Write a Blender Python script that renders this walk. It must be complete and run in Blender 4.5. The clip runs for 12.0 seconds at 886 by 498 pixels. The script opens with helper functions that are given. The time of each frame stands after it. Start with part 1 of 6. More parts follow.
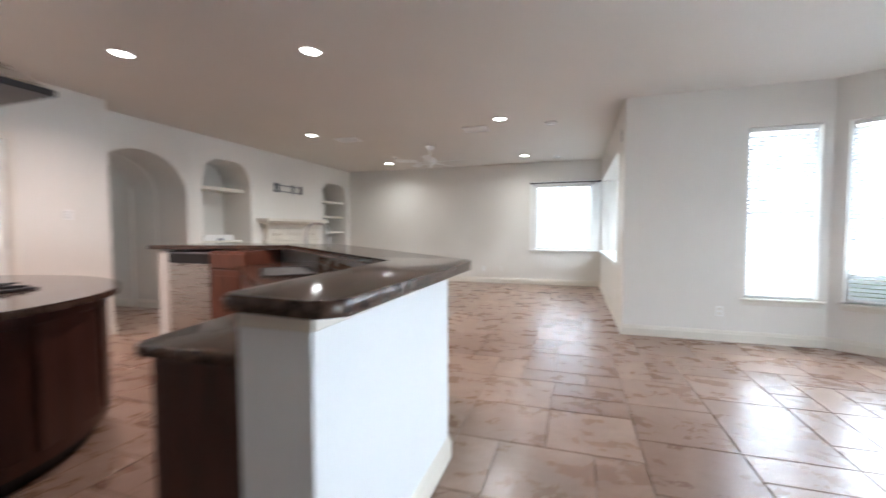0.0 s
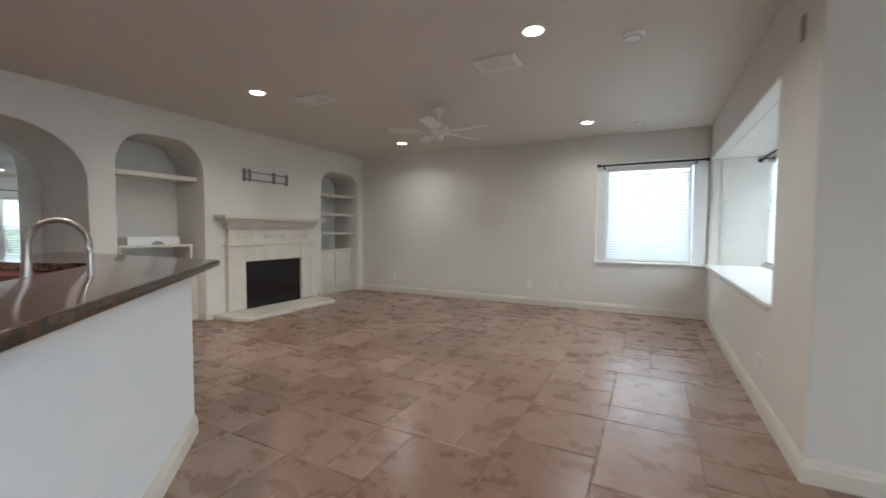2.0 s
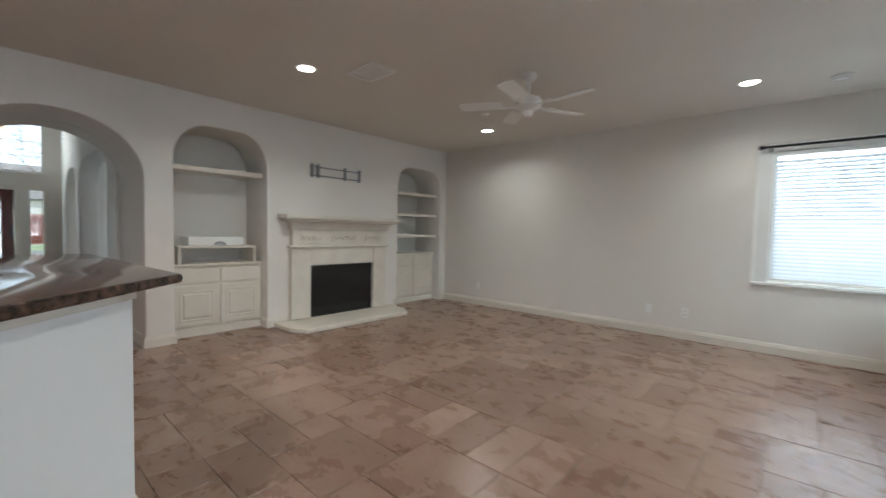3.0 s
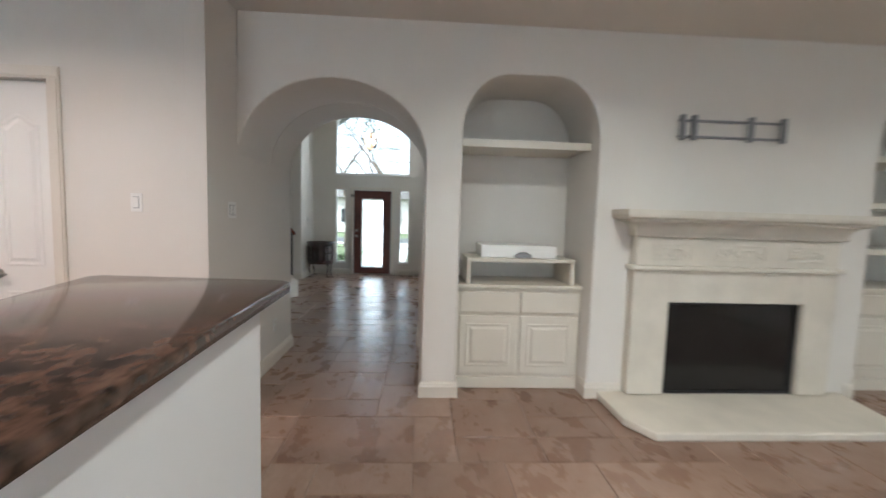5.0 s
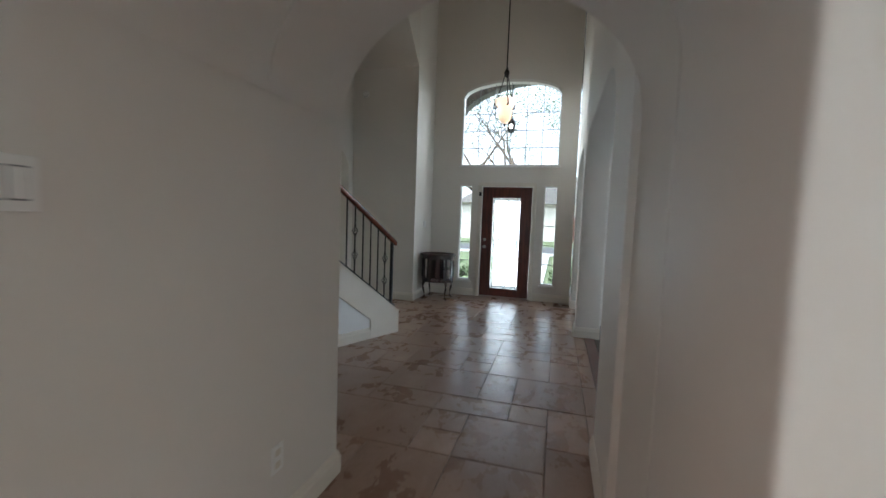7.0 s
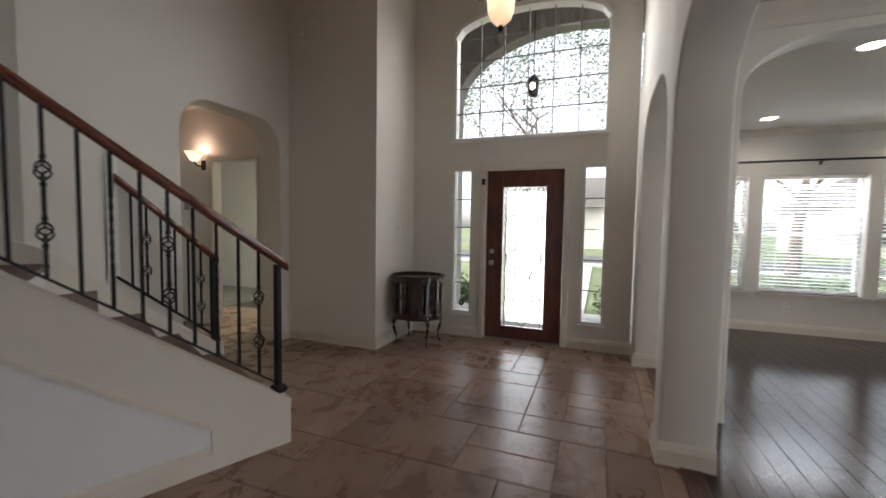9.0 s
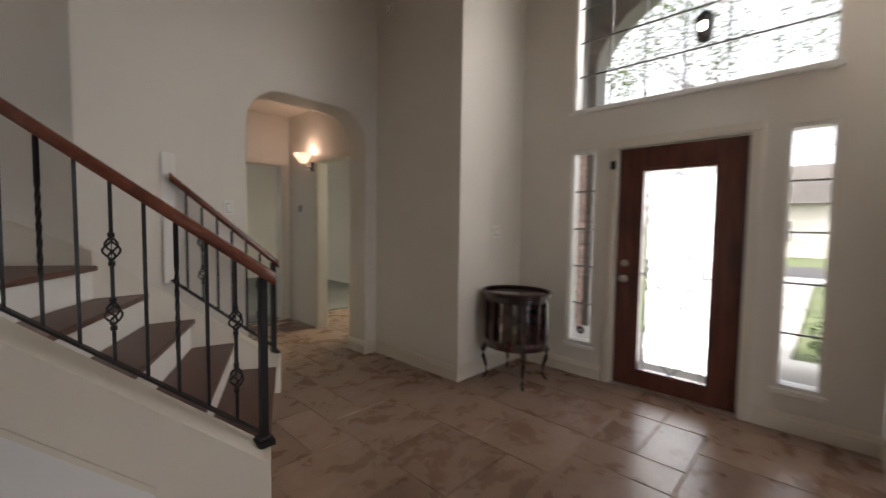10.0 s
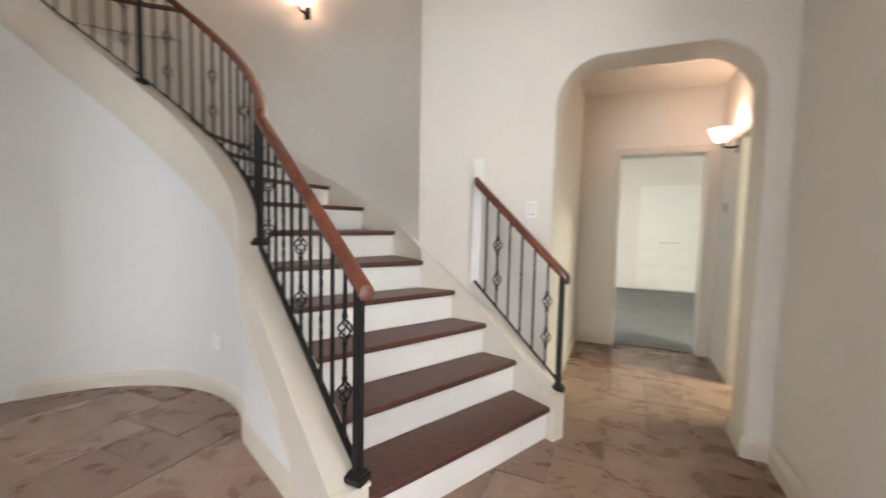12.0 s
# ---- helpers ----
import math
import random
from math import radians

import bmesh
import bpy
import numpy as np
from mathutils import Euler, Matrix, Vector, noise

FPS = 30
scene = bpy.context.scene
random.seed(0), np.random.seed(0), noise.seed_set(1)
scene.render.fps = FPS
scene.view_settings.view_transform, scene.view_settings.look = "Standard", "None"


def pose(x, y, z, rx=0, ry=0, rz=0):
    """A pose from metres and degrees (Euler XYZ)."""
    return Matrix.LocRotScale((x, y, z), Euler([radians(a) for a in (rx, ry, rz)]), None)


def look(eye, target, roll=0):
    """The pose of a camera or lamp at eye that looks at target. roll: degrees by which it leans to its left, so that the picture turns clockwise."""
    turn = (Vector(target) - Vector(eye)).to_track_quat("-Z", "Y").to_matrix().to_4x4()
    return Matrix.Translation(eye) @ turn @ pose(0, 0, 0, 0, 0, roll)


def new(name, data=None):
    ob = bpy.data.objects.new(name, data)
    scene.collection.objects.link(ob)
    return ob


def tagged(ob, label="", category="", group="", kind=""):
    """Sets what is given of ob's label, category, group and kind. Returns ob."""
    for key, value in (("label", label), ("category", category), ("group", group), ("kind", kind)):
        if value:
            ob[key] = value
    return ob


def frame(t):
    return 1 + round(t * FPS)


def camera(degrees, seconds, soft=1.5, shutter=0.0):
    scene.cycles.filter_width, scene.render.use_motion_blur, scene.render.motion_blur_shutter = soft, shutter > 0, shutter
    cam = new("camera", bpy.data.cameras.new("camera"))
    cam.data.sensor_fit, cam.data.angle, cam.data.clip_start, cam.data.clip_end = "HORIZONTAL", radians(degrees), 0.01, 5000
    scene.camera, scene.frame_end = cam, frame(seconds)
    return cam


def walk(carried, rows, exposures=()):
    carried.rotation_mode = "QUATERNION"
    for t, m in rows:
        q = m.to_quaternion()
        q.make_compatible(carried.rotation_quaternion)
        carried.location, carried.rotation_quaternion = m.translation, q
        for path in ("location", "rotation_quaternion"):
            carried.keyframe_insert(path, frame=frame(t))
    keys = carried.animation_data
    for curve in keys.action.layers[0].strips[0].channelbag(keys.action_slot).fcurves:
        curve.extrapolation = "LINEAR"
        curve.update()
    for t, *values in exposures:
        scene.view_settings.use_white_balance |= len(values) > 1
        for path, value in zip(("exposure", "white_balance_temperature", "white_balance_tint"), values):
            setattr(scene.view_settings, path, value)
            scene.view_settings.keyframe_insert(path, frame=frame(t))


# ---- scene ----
EXPOSURES = [(0.0, 1.87, 5550, 4), (0.5, 1.6, 5650, 5), (1.0, 1.43, 5600, 3), (2.0, 1.22, 5600, 1), (3.0, 1.22, 5550, 0), (3.7, 1.6, 5550, -2), (5.5, 1.65, 5550, 1), (6.5, 1.47, 5450, 0), (8.5, 1.3, 6250, 9), (9.0, 1.25, 6400, 10), (9.5, 1.22, 6600, 12), (10.0, 1.42, 6750, 13), (10.5, 1.8, 6950, 15), (11.0, 2.2, 6950, 15), (11.5, 2.52, 6600, 12), (12.0, 2.84, 6350, 10)]
cam = camera(95.5, 12.0, soft=1.5, shutter=0.5)
PATH = [
    (0, (1.307, 0.03, 1.259), (0.691, 1.93, 1.167), -0.1),
    (0.5, (1.278, 0.704, 1.259), (0.996, 2.681, 1.154), -0.5),
    (1, (1.237, 1.338, 1.266), (0.918, 3.31, 1.162), -0.0),
    (1.5, (1.232, 2.008, 1.306), (0.645, 3.917, 1.206), -0.2),
    (2, (1.145, 2.621, 1.303), (0.227, 4.395, 1.208), 0.3),
    (2.5, (1.01, 3.208, 1.311), (-0.061, 4.895, 1.219), 0.6),
    (3, (0.746, 3.718, 1.32), (-0.581, 5.212, 1.231), 1.2),
    (3.5, (0.269, 4.141, 1.396), (-1.282, 5.399, 1.28), 1.6),
    (5.5, (-1.982, 4.818, 1.405), (-3.965, 4.615, 1.252), 1.4),
    (6, (-2.581, 4.769, 1.388), (-4.538, 4.383, 1.242), 1.5),
    (6.5, (-3.178, 4.618, 1.38), (-5.103, 4.096, 1.226), 2.5),
    (8.5, (-5.726, 4.381, 1.318), (-7.638, 3.806, 1.201), 1.0),
    (9, (-6.355, 4.412, 1.315), (-8.218, 3.691, 1.202), 0.9),
    (9.5, (-6.964, 4.455, 1.351), (-8.712, 3.491, 1.226), 0.9),
    (10, (-7.506, 4.458, 1.313), (-8.949, 3.077, 1.2), 0.8),
    (10.5, (-8.034, 4.42, 1.263), (-8.977, 2.658, 1.174), 0.6),
    (11, (-8.45, 4.235, 1.305), (-8.827, 2.275, 1.178), 1.2),
    (11.5, (-8.844, 4.06, 1.322), (-8.684, 2.07, 1.203), 1.0),
    (12, (-9.18, 3.897, 1.332), (-8.376, 2.071, 1.199), 1.2),
]
walk(cam, [(t, look(eye, target, roll)) for t, eye, target, roll in PATH], EXPOSURES)

# ---- light and exposure ----
world = bpy.data.worlds.new("world")
scene.world = world
world.use_nodes = True
wn = world.node_tree.nodes
sky = wn.new("ShaderNodeTexSky")
sky.sky_type, sky.sun_disc = "NISHITA", False
sky.sun_elevation, sky.sun_rotation = radians(48), radians(150)
sky.air_density, sky.dust_density, sky.ozone_density = 1.0, 3.0, 1.0
haze = wn.new("ShaderNodeHueSaturation")
haze.inputs["Saturation"].default_value, haze.inputs["Value"].default_value = 0.3, 1.8
world.node_tree.links.new(sky.outputs[0], haze.inputs["Color"])
world.node_tree.links.new(haze.outputs[0], wn["Background"].inputs[0])
wn["Background"].inputs[1].default_value = 0.15


def sun_lamp():
    d = bpy.data.lights.new("sun", "SUN")
    d.energy, d.angle, d.color = 2.8, radians(10), (1.0, 0.96, 0.9)
    ob = new("sun", d)
    az, el = radians(150), radians(48)
    way = Vector((math.sin(az) * math.cos(el), math.cos(az) * math.cos(el), math.sin(el)))
    ob.matrix_world = look((0, 0, 30), Vector((0, 0, 30)) - way)
    return ob


sun_lamp()


def area(name, at, to, w, h, watts, colour=(1, 1, 1), shape="RECTANGLE", spread=180):
    d = bpy.data.lights.new(name, "AREA")
    d.shape, d.size, d.size_y, d.energy, d.color = shape, w, h, watts, colour
    d.spread = radians(spread)
    ob = new(name, d)
    ob.matrix_world = look(at, to)
    return ob


DAY = (0.96, 0.98, 1.0)
WARM = (1.0, 0.89, 0.78)
SOFT = (1.0, 0.965, 0.925)
area("daylight", (1.1, 9.88, 1.6), (1.1, 5, 2.2), 1.3, 1.5, 10, DAY, spread=150)
area("daylight", (2.74, 8.0, 1.6), (-2, 8.0, 2.3), 3.0, 1.5, 50, DAY, spread=150)
area("daylight", (3.47, 5.62, 1.5), (3.47, 3, 1.9), 0.65, 1.8, 17, DAY)
area("daylight", (4.52, 5.40, 1.5), (4.07, 4.6, 2.0), 0.65, 1.8, 21, DAY)
area("daylight", (5.23, 4.70, 1.5), (4.37, 4.2, 2.0), 0.65, 1.8, 21, DAY)
# Added light at an unseen east window; fills the kitchen side and ceiling.
area("daylight", (5.47, 1.1, 1.5), (3.0, 1.6, 3.2), 2.2, 1.8, 105, DAY)
area("daylight", (-11.25, 3.6, 3.55), (-8.7, 0.9, 0.8), 1.7, 1.2, 3.6, SOFT, spread=84)
area("daylight", (-11.25, 3.6, 3.55), (-10.2, 6.2, 1.6), 1.7, 1.2, 9, SOFT, spread=76)
# Added light through an unseen north window; brightens the wall under the stairs.
area("daylight", (-7.7, 9.98, 1.35), (-7.7, 4.0, 0.9), 1.9, 1.4, 22, (0.9, 0.95, 1.0))
area("daylight", (-11.12, 3.61, 0.96), (-8.0, 3.61, 0.9), 0.46, 1.55, 3.0, DAY)
area("daylight", (-13.35, 6.93, 2.45), (-9.8, 6.5, 0.2), 3.2, 0.6, 150, DAY)

# ---- path's helpers for building ----
CEIL = 2.82
RISE = 0.208
CX, CY = -6.33, 2.98


def v2(p):
    return Vector((p[0], p[1]))


def thing(name, at, label, category, group="", rz=0.0):
    e = new(name)
    e.matrix_world = pose(at[0], at[1], at[2], 0, 0, rz)
    e.empty_display_size = 0.1
    return tagged(e, label, category, group)


def part(name, bm, material, parent=None, label="", world=False, smooth=False):
    if world and parent is not None:
        root = parent
        shift = Vector()
        while root is not None:
            shift += root.location
            root = root.parent
        bmesh.ops.translate(bm, verts=bm.verts, vec=-shift)
    bmesh.ops.recalc_face_normals(bm, faces=bm.faces)
    me = bpy.data.meshes.new(name)
    bm.to_mesh(me)
    bm.free()
    me.materials.append(material)
    if smooth:
        me.polygons.foreach_set("use_smooth", [True] * len(me.polygons))
        me.set_sharp_from_angle(angle=radians(35))
    ob = new(name, me)
    ob.parent = parent
    return tagged(ob, label)


def struct(name, bm, material, label="", smooth=False):
    ob = part(name, bm, material, None, label, smooth=smooth)
    return tagged(ob, label or name.replace("_", " "), kind="structure")


def add_box(bm, x0, x1, y0, y1, z0, z1, bevel=0.0, seg=2):
    r = bmesh.ops.create_cube(bm, size=1)
    vs = r["verts"]
    for v in vs:
        v.co = Vector((x0 + (v.co.x + 0.5) * (x1 - x0), y0 + (v.co.y + 0.5) * (y1 - y0), z0 + (v.co.z + 0.5) * (z1 - z0)))
    if bevel:
        es = list({e for v in vs for e in v.link_edges})
        bmesh.ops.bevel(bm, geom=es, offset=bevel, segments=seg, affect="EDGES", profile=0.5)
    return bm


def box(x0, x1, y0, y1, z0, z1, bevel=0.0, seg=2):
    return add_box(bmesh.new(), x0, x1, y0, y1, z0, z1, bevel, seg)


def add_prism(bm, pts, z0, z1, bevel=0.0, seg=3):
    lo = [bm.verts.new((p[0], p[1], z0)) for p in pts]
    hi = [bm.verts.new((p[0], p[1], z1)) for p in pts]
    fb, ft = bm.faces.new(lo[::-1]), bm.faces.new(hi)
    n = len(pts)
    for i in range(n):
        bm.faces.new((lo[i], lo[(i + 1) % n], hi[(i + 1) % n], hi[i]))
    if bevel:
        bmesh.ops.bevel(bm, geom=list(fb.edges) + list(ft.edges), offset=bevel, segments=seg, affect="EDGES", profile=0.5)
    return bm


def prism(pts, z0, z1, bevel=0.0, seg=3):
    return add_prism(bmesh.new(), pts, z0, z1, bevel, seg)


def add_tube(bm, pts, r, seg=8, squash=1.0, caps=True, closed=False):
    """A round bar along pts; r is a number or one for each point."""
    pts = [Vector(p) for p in pts]
    n = len(pts)
    rings = []
    up = Vector((0, 0, 1))
    for i, p in enumerate(pts):
        d = (pts[min(i + 1, n - 1)] - pts[max(i - 1, 0)]) if not closed else (pts[(i + 1) % n] - pts[i - 1])
        d.normalize()
        side = d.cross(up)
        if side.length < 1e-3:
            side = Vector((1, 0, 0))
        side.normalize()
        over = side.cross(d).normalized()
        rr = r[i] if isinstance(r, (list, tuple)) else r
        rings.append([bm.verts.new(p + side * math.cos(a) * rr + over * math.sin(a) * rr * squash) for a in (2 * math.pi * k / seg for k in range(seg))])
    for i in range(n if closed else n - 1):
        a, b = rings[i], rings[(i + 1) % n]
        for k in range(seg):
            bm.faces.new((a[k], a[(k + 1) % seg], b[(k + 1) % seg], b[k]))
    if caps and not closed:
        bm.faces.new(rings[0][::-1]), bm.faces.new(rings[-1])
    return bm


def tube(pts, r, seg=8, squash=1.0):
    return add_tube(bmesh.new(), pts, r, seg, squash)


def add_lathe(bm, profile, seg=24, at=(0, 0, 0)):
    rings = []
    for r, z in profile:
        if r < 1e-5:
            rings.append([bm.verts.new((at[0], at[1], at[2] + z))])
        else:
            rings.append([bm.verts.new((at[0] + r * math.cos(2 * math.pi * k / seg), at[1] + r * math.sin(2 * math.pi * k / seg), at[2] + z)) for k in range(seg)])
    for a, b in zip(rings, rings[1:]):
        for k in range(seg):
            k2 = (k + 1) % seg
            if len(a) == 1 and len(b) == 1:
                continue
            if len(a) == 1:
                bm.faces.new((a[0], b[k], b[k2]))
            elif len(b) == 1:
                bm.faces.new((a[k], a[k2], b[0]))
            else:
                bm.faces.new((a[k], a[k2], b[k2], b[k]))
    return bm


def lathe(profile, seg=24, at=(0, 0, 0)):
    return add_lathe(bmesh.new(), profile, seg, at)


# ---- materials ----
def material(name, colour=(0.8, 0.8, 0.8), rough=0.5, metal=0.0, spread=0.06, scale=3.0, fine=60.0, bump=0.15, depth=0.002, piece=0.0, coat=0.0, second=None, mix_at=(0.35, 0.65), stretch=(1, 1, 1), detail=6.0, object_space=False, shift=0.0):
    m = bpy.data.materials.new(name)
    m.use_nodes = True
    nt = m.node_tree
    n, link = nt.nodes, nt.links.new
    b = n["Principled BSDF"]
    geo = n.new("ShaderNodeNewGeometry")
    tex = n.new("ShaderNodeTexCoord")
    mp = n.new("ShaderNodeMapping")
    mp.inputs["Scale"].default_value = stretch
    link(tex.outputs["Object"] if object_space else geo.outputs["Position"], mp.inputs["Vector"])
    big, small = n.new("ShaderNodeTexNoise"), n.new("ShaderNodeTexNoise")
    big.inputs["Scale"].default_value, small.inputs["Scale"].default_value = scale, fine
    big.inputs["Detail"].default_value, small.inputs["Detail"].default_value = detail, 4.0
    vec = mp.outputs[0]
    if piece:
        info = n.new("ShaderNodeObjectInfo")
        add = n.new("ShaderNodeMath")
        add.operation = "ADD"
        link(info.outputs["Random"], add.inputs[0]), link(geo.outputs["Random Per Island"], add.inputs[1])
        fr = n.new("ShaderNodeMath")
        fr.operation = "FRACT"
        link(add.outputs[0], fr.inputs[0])
        mul = n.new("ShaderNodeVectorMath")
        mul.operation = "MULTIPLY_ADD"
        link(fr.outputs[0], mul.inputs[0])
        mul.inputs[1].default_value = (37.0, 53.0, 19.0)
        link(vec, mul.inputs[2])
        vec = mul.outputs[0]
    link(vec, big.inputs["Vector"]), link(vec, small.inputs["Vector"])
    ramp = n.new("ShaderNodeValToRGB")
    c2 = second or tuple(min(1, c * (1 - 2 * spread)) for c in colour)
    ramp.color_ramp.elements[0].position, ramp.color_ramp.elements[1].position = mix_at
    ramp.color_ramp.elements[0].color, ramp.color_ramp.elements[1].color = (*c2, 1), (*colour, 1)
    fac = big.outputs["Fac"]
    if piece and shift:
        sh = n.new("ShaderNodeMath")
        sh.operation = "MULTIPLY_ADD"
        link(fr.outputs[0], sh.inputs[0])
        sh.inputs[1].default_value = shift
        off = n.new("ShaderNodeMath")
        off.operation = "SUBTRACT"
        link(fac, off.inputs[0])
        off.inputs[1].default_value = shift / 2
        link(off.outputs[0], sh.inputs[2])
        fac = sh.outputs[0]
    link(fac, ramp.inputs["Fac"])
    col = ramp.outputs[0]
    hsv = n.new("ShaderNodeHueSaturation")
    link(col, hsv.inputs["Color"])
    val = n.new("ShaderNodeMapRange")
    link(small.outputs["Fac"], val.inputs["Value"])
    val.inputs["To Min"].default_value, val.inputs["To Max"].default_value = 1 - spread, 1 + spread
    value = val.outputs[0]
    if piece:
        pr = n.new("ShaderNodeMapRange")
        link(fr.outputs[0], pr.inputs["Value"])
        pr.inputs["To Min"].default_value, pr.inputs["To Max"].default_value = 1 - piece, 1 + piece
        mm = n.new("ShaderNodeMath")
        mm.operation = "MULTIPLY"
        link(value, mm.inputs[0]), link(pr.outputs[0], mm.inputs[1])
        value = mm.outputs[0]
    link(value, hsv.inputs["Value"])
    link(hsv.outputs[0], b.inputs["Base Color"])
    rr = n.new("ShaderNodeMapRange")
    link(big.outputs["Fac"], rr.inputs["Value"])
    rr.inputs["To Min"].default_value, rr.inputs["To Max"].default_value = max(0.03, rough * 0.8), min(1, rough * 1.2)
    link(rr.outputs[0], b.inputs["Roughness"])
    b.inputs["Metallic"].default_value = metal
    b.inputs["Coat Weight"].default_value = coat
    bp = n.new("ShaderNodeBump")
    bp.inputs["Strength"].default_value, bp.inputs["Distance"].default_value = bump, depth
    link(small.outputs["Fac"], bp.inputs["Height"]), link(bp.outputs[0], b.inputs["Normal"])
    return m


def glow(name, colour, strength):
    m = bpy.data.materials.new(name)
    m.use_nodes = True
    b = m.node_tree.nodes["Principled BSDF"]
    b.inputs["Base Color"].default_value = (0.9, 0.9, 0.9, 1)
    b.inputs["Emission Color"].default_value, b.inputs["Emission Strength"].default_value = (*colour, 1), strength
    return m


def glass_material(name, rough=0.0, tint=(1, 1, 1), bump=0.0, scale=20):
    m = bpy.data.materials.new(name)
    m.use_nodes = True
    nt = m.node_tree
    b = nt.nodes["Principled BSDF"]
    b.inputs["Base Color"].default_value = (*tint, 1)
    b.inputs["Transmission Weight"].default_value, b.inputs["Roughness"].default_value, b.inputs["IOR"].default_value = 1.0, rough, 1.45
    if bump:
        t, bp = nt.nodes.new("ShaderNodeTexVoronoi"), nt.nodes.new("ShaderNodeBump")
        t.inputs["Scale"].default_value = scale
        bp.inputs["Strength"].default_value, bp.inputs["Distance"].default_value = bump, 0.01
        nt.links.new(t.outputs[0], bp.inputs["Height"]), nt.links.new(bp.outputs[0], b.inputs["Normal"])
    return m


def translucent(name, colour, share):
    m = material(name, colour, 0.5, spread=0.02, bump=0.02)
    nt = m.node_tree
    tr, mx = nt.nodes.new("ShaderNodeBsdfTranslucent"), nt.nodes.new("ShaderNodeMixShader")
    tr.inputs[0].default_value = (*colour, 1)
    mx.inputs[0].default_value = share
    nt.links.new(nt.nodes["Principled BSDF"].outputs[0], mx.inputs[1])
    nt.links.new(tr.outputs[0], mx.inputs[2])
    nt.links.new(mx.outputs[0], nt.nodes["Material Output"].inputs[0])
    return m


M_WALL = material("wall_paint", (0.71, 0.675, 0.62), 0.6, spread=0.015, scale=1.2, fine=170, bump=0.12, depth=0.002)
M_CEIL = material("ceiling_paint", (0.68, 0.64, 0.58), 0.8, spread=0.015, scale=1.0, fine=150, bump=0.15, depth=0.002)
M_PEACH = material("peach_paint", (0.56, 0.35, 0.27), 0.7, spread=0.015, scale=1.0, fine=150, bump=0.1, depth=0.002)
M_TRIM = material("trim_paint", (0.68, 0.63, 0.55), 0.4, spread=0.02, scale=2, fine=60, bump=0.04)
M_COOL = material("white_wall_paint", (0.75, 0.75, 0.745), 0.6, spread=0.012, scale=1.2, fine=170, bump=0.1, depth=0.002)
M_WHITE = material("white_paint", (0.80, 0.79, 0.76), 0.35, spread=0.01, bump=0.03)
M_CREAM = material("cream_paint", (0.67, 0.62, 0.53), 0.35, spread=0.02, scale=2, bump=0.03)
M_DOOR = material("door_paint", (0.78, 0.76, 0.72), 0.4, spread=0.01, bump=0.03)
M_STONE = material("cast_stone", (0.68, 0.63, 0.54), 0.6, spread=0.05, scale=5, fine=120, bump=0.2)
M_TILE = material("floor_tile", (0.36, 0.258, 0.195), 0.28, spread=0.09, scale=3.6, fine=34, bump=0.16, depth=0.003, piece=0.07, shift=0.24, second=(0.20, 0.118, 0.082), mix_at=(0.24, 0.82), detail=9, stretch=(1.0, 1.3, 1.0))


def cloud_tile(m):
    """Four stone colours and swirled clouds."""
    nodes = m.node_tree.nodes
    ramp = next(n for n in nodes if n.type == "VALTORGB").color_ramp
    for at, col in ((0.44, (0.238, 0.150, 0.107)), (0.62, (0.285, 0.192, 0.141))):
        e = ramp.elements.new(at)
        e.color = (*col, 1)
    for n in nodes:
        if n.type == "TEX_NOISE" and n.inputs["Scale"].default_value < 10:
            n.inputs["Distortion"].default_value = 0.35
            n.inputs["Roughness"].default_value = 0.66


cloud_tile(M_TILE)
M_GROUT = material("grout", (0.30, 0.225, 0.175), 0.9, spread=0.08)
M_PLANK = material("dark_oak_plank", (0.036, 0.013, 0.007), 0.15, spread=0.2, scale=3, fine=9, bump=0.3, depth=0.003, piece=0.25, second=(0.018, 0.009, 0.006), stretch=(0.7, 6, 6))
M_TREAD = material("stained_oak_tread", (0.125, 0.05, 0.034), 0.4, spread=0.15, scale=6, fine=40, bump=0.15, second=(0.065, 0.026, 0.02), stretch=(1.5, 8, 8))
M_RAIL = material("stained_handrail", (0.19, 0.055, 0.03), 0.25, spread=0.12, scale=8, fine=50, bump=0.05, second=(0.10, 0.03, 0.02), coat=0.4)
M_IRON = material("black_iron", (0.018, 0.018, 0.02), 0.45, metal=0.4, spread=0.1, bump=0.1)
M_RED = material("mahogany_door", (0.13, 0.035, 0.022), 0.3, spread=0.15, scale=4, fine=40, bump=0.1, second=(0.06, 0.017, 0.012), stretch=(6, 6, 0.8), coat=0.3)
M_KIT = material("cherry_cabinet", (0.17, 0.062, 0.036), 0.35, spread=0.12, scale=4, fine=40, bump=0.08, second=(0.08, 0.03, 0.02), stretch=(6, 6, 0.8), coat=0.2)
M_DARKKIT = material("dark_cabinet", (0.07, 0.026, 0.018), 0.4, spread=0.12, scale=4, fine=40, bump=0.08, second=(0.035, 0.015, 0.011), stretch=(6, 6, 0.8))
M_GRANITE = material("brown_granite", (0.115, 0.068, 0.048), 0.10, spread=0.3, scale=26, fine=110, bump=0.02, second=(0.02, 0.014, 0.012), mix_at=(0.36, 0.66), coat=0.0, detail=10)
M_SPLASH = material("tumbled_backsplash", (0.36, 0.22, 0.13), 0.5, spread=0.2, scale=15, fine=50, bump=0.3, piece=0.3, second=(0.16, 0.08, 0.045))
M_STEEL = material("brushed_steel", (0.55, 0.53, 0.50), 0.28, metal=1.0, spread=0.04, stretch=(1, 1, 12))
M_NICKEL = material("brushed_nickel", (0.5, 0.46, 0.42), 0.3, metal=1.0, spread=0.03)
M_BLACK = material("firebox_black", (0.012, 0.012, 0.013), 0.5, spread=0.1)
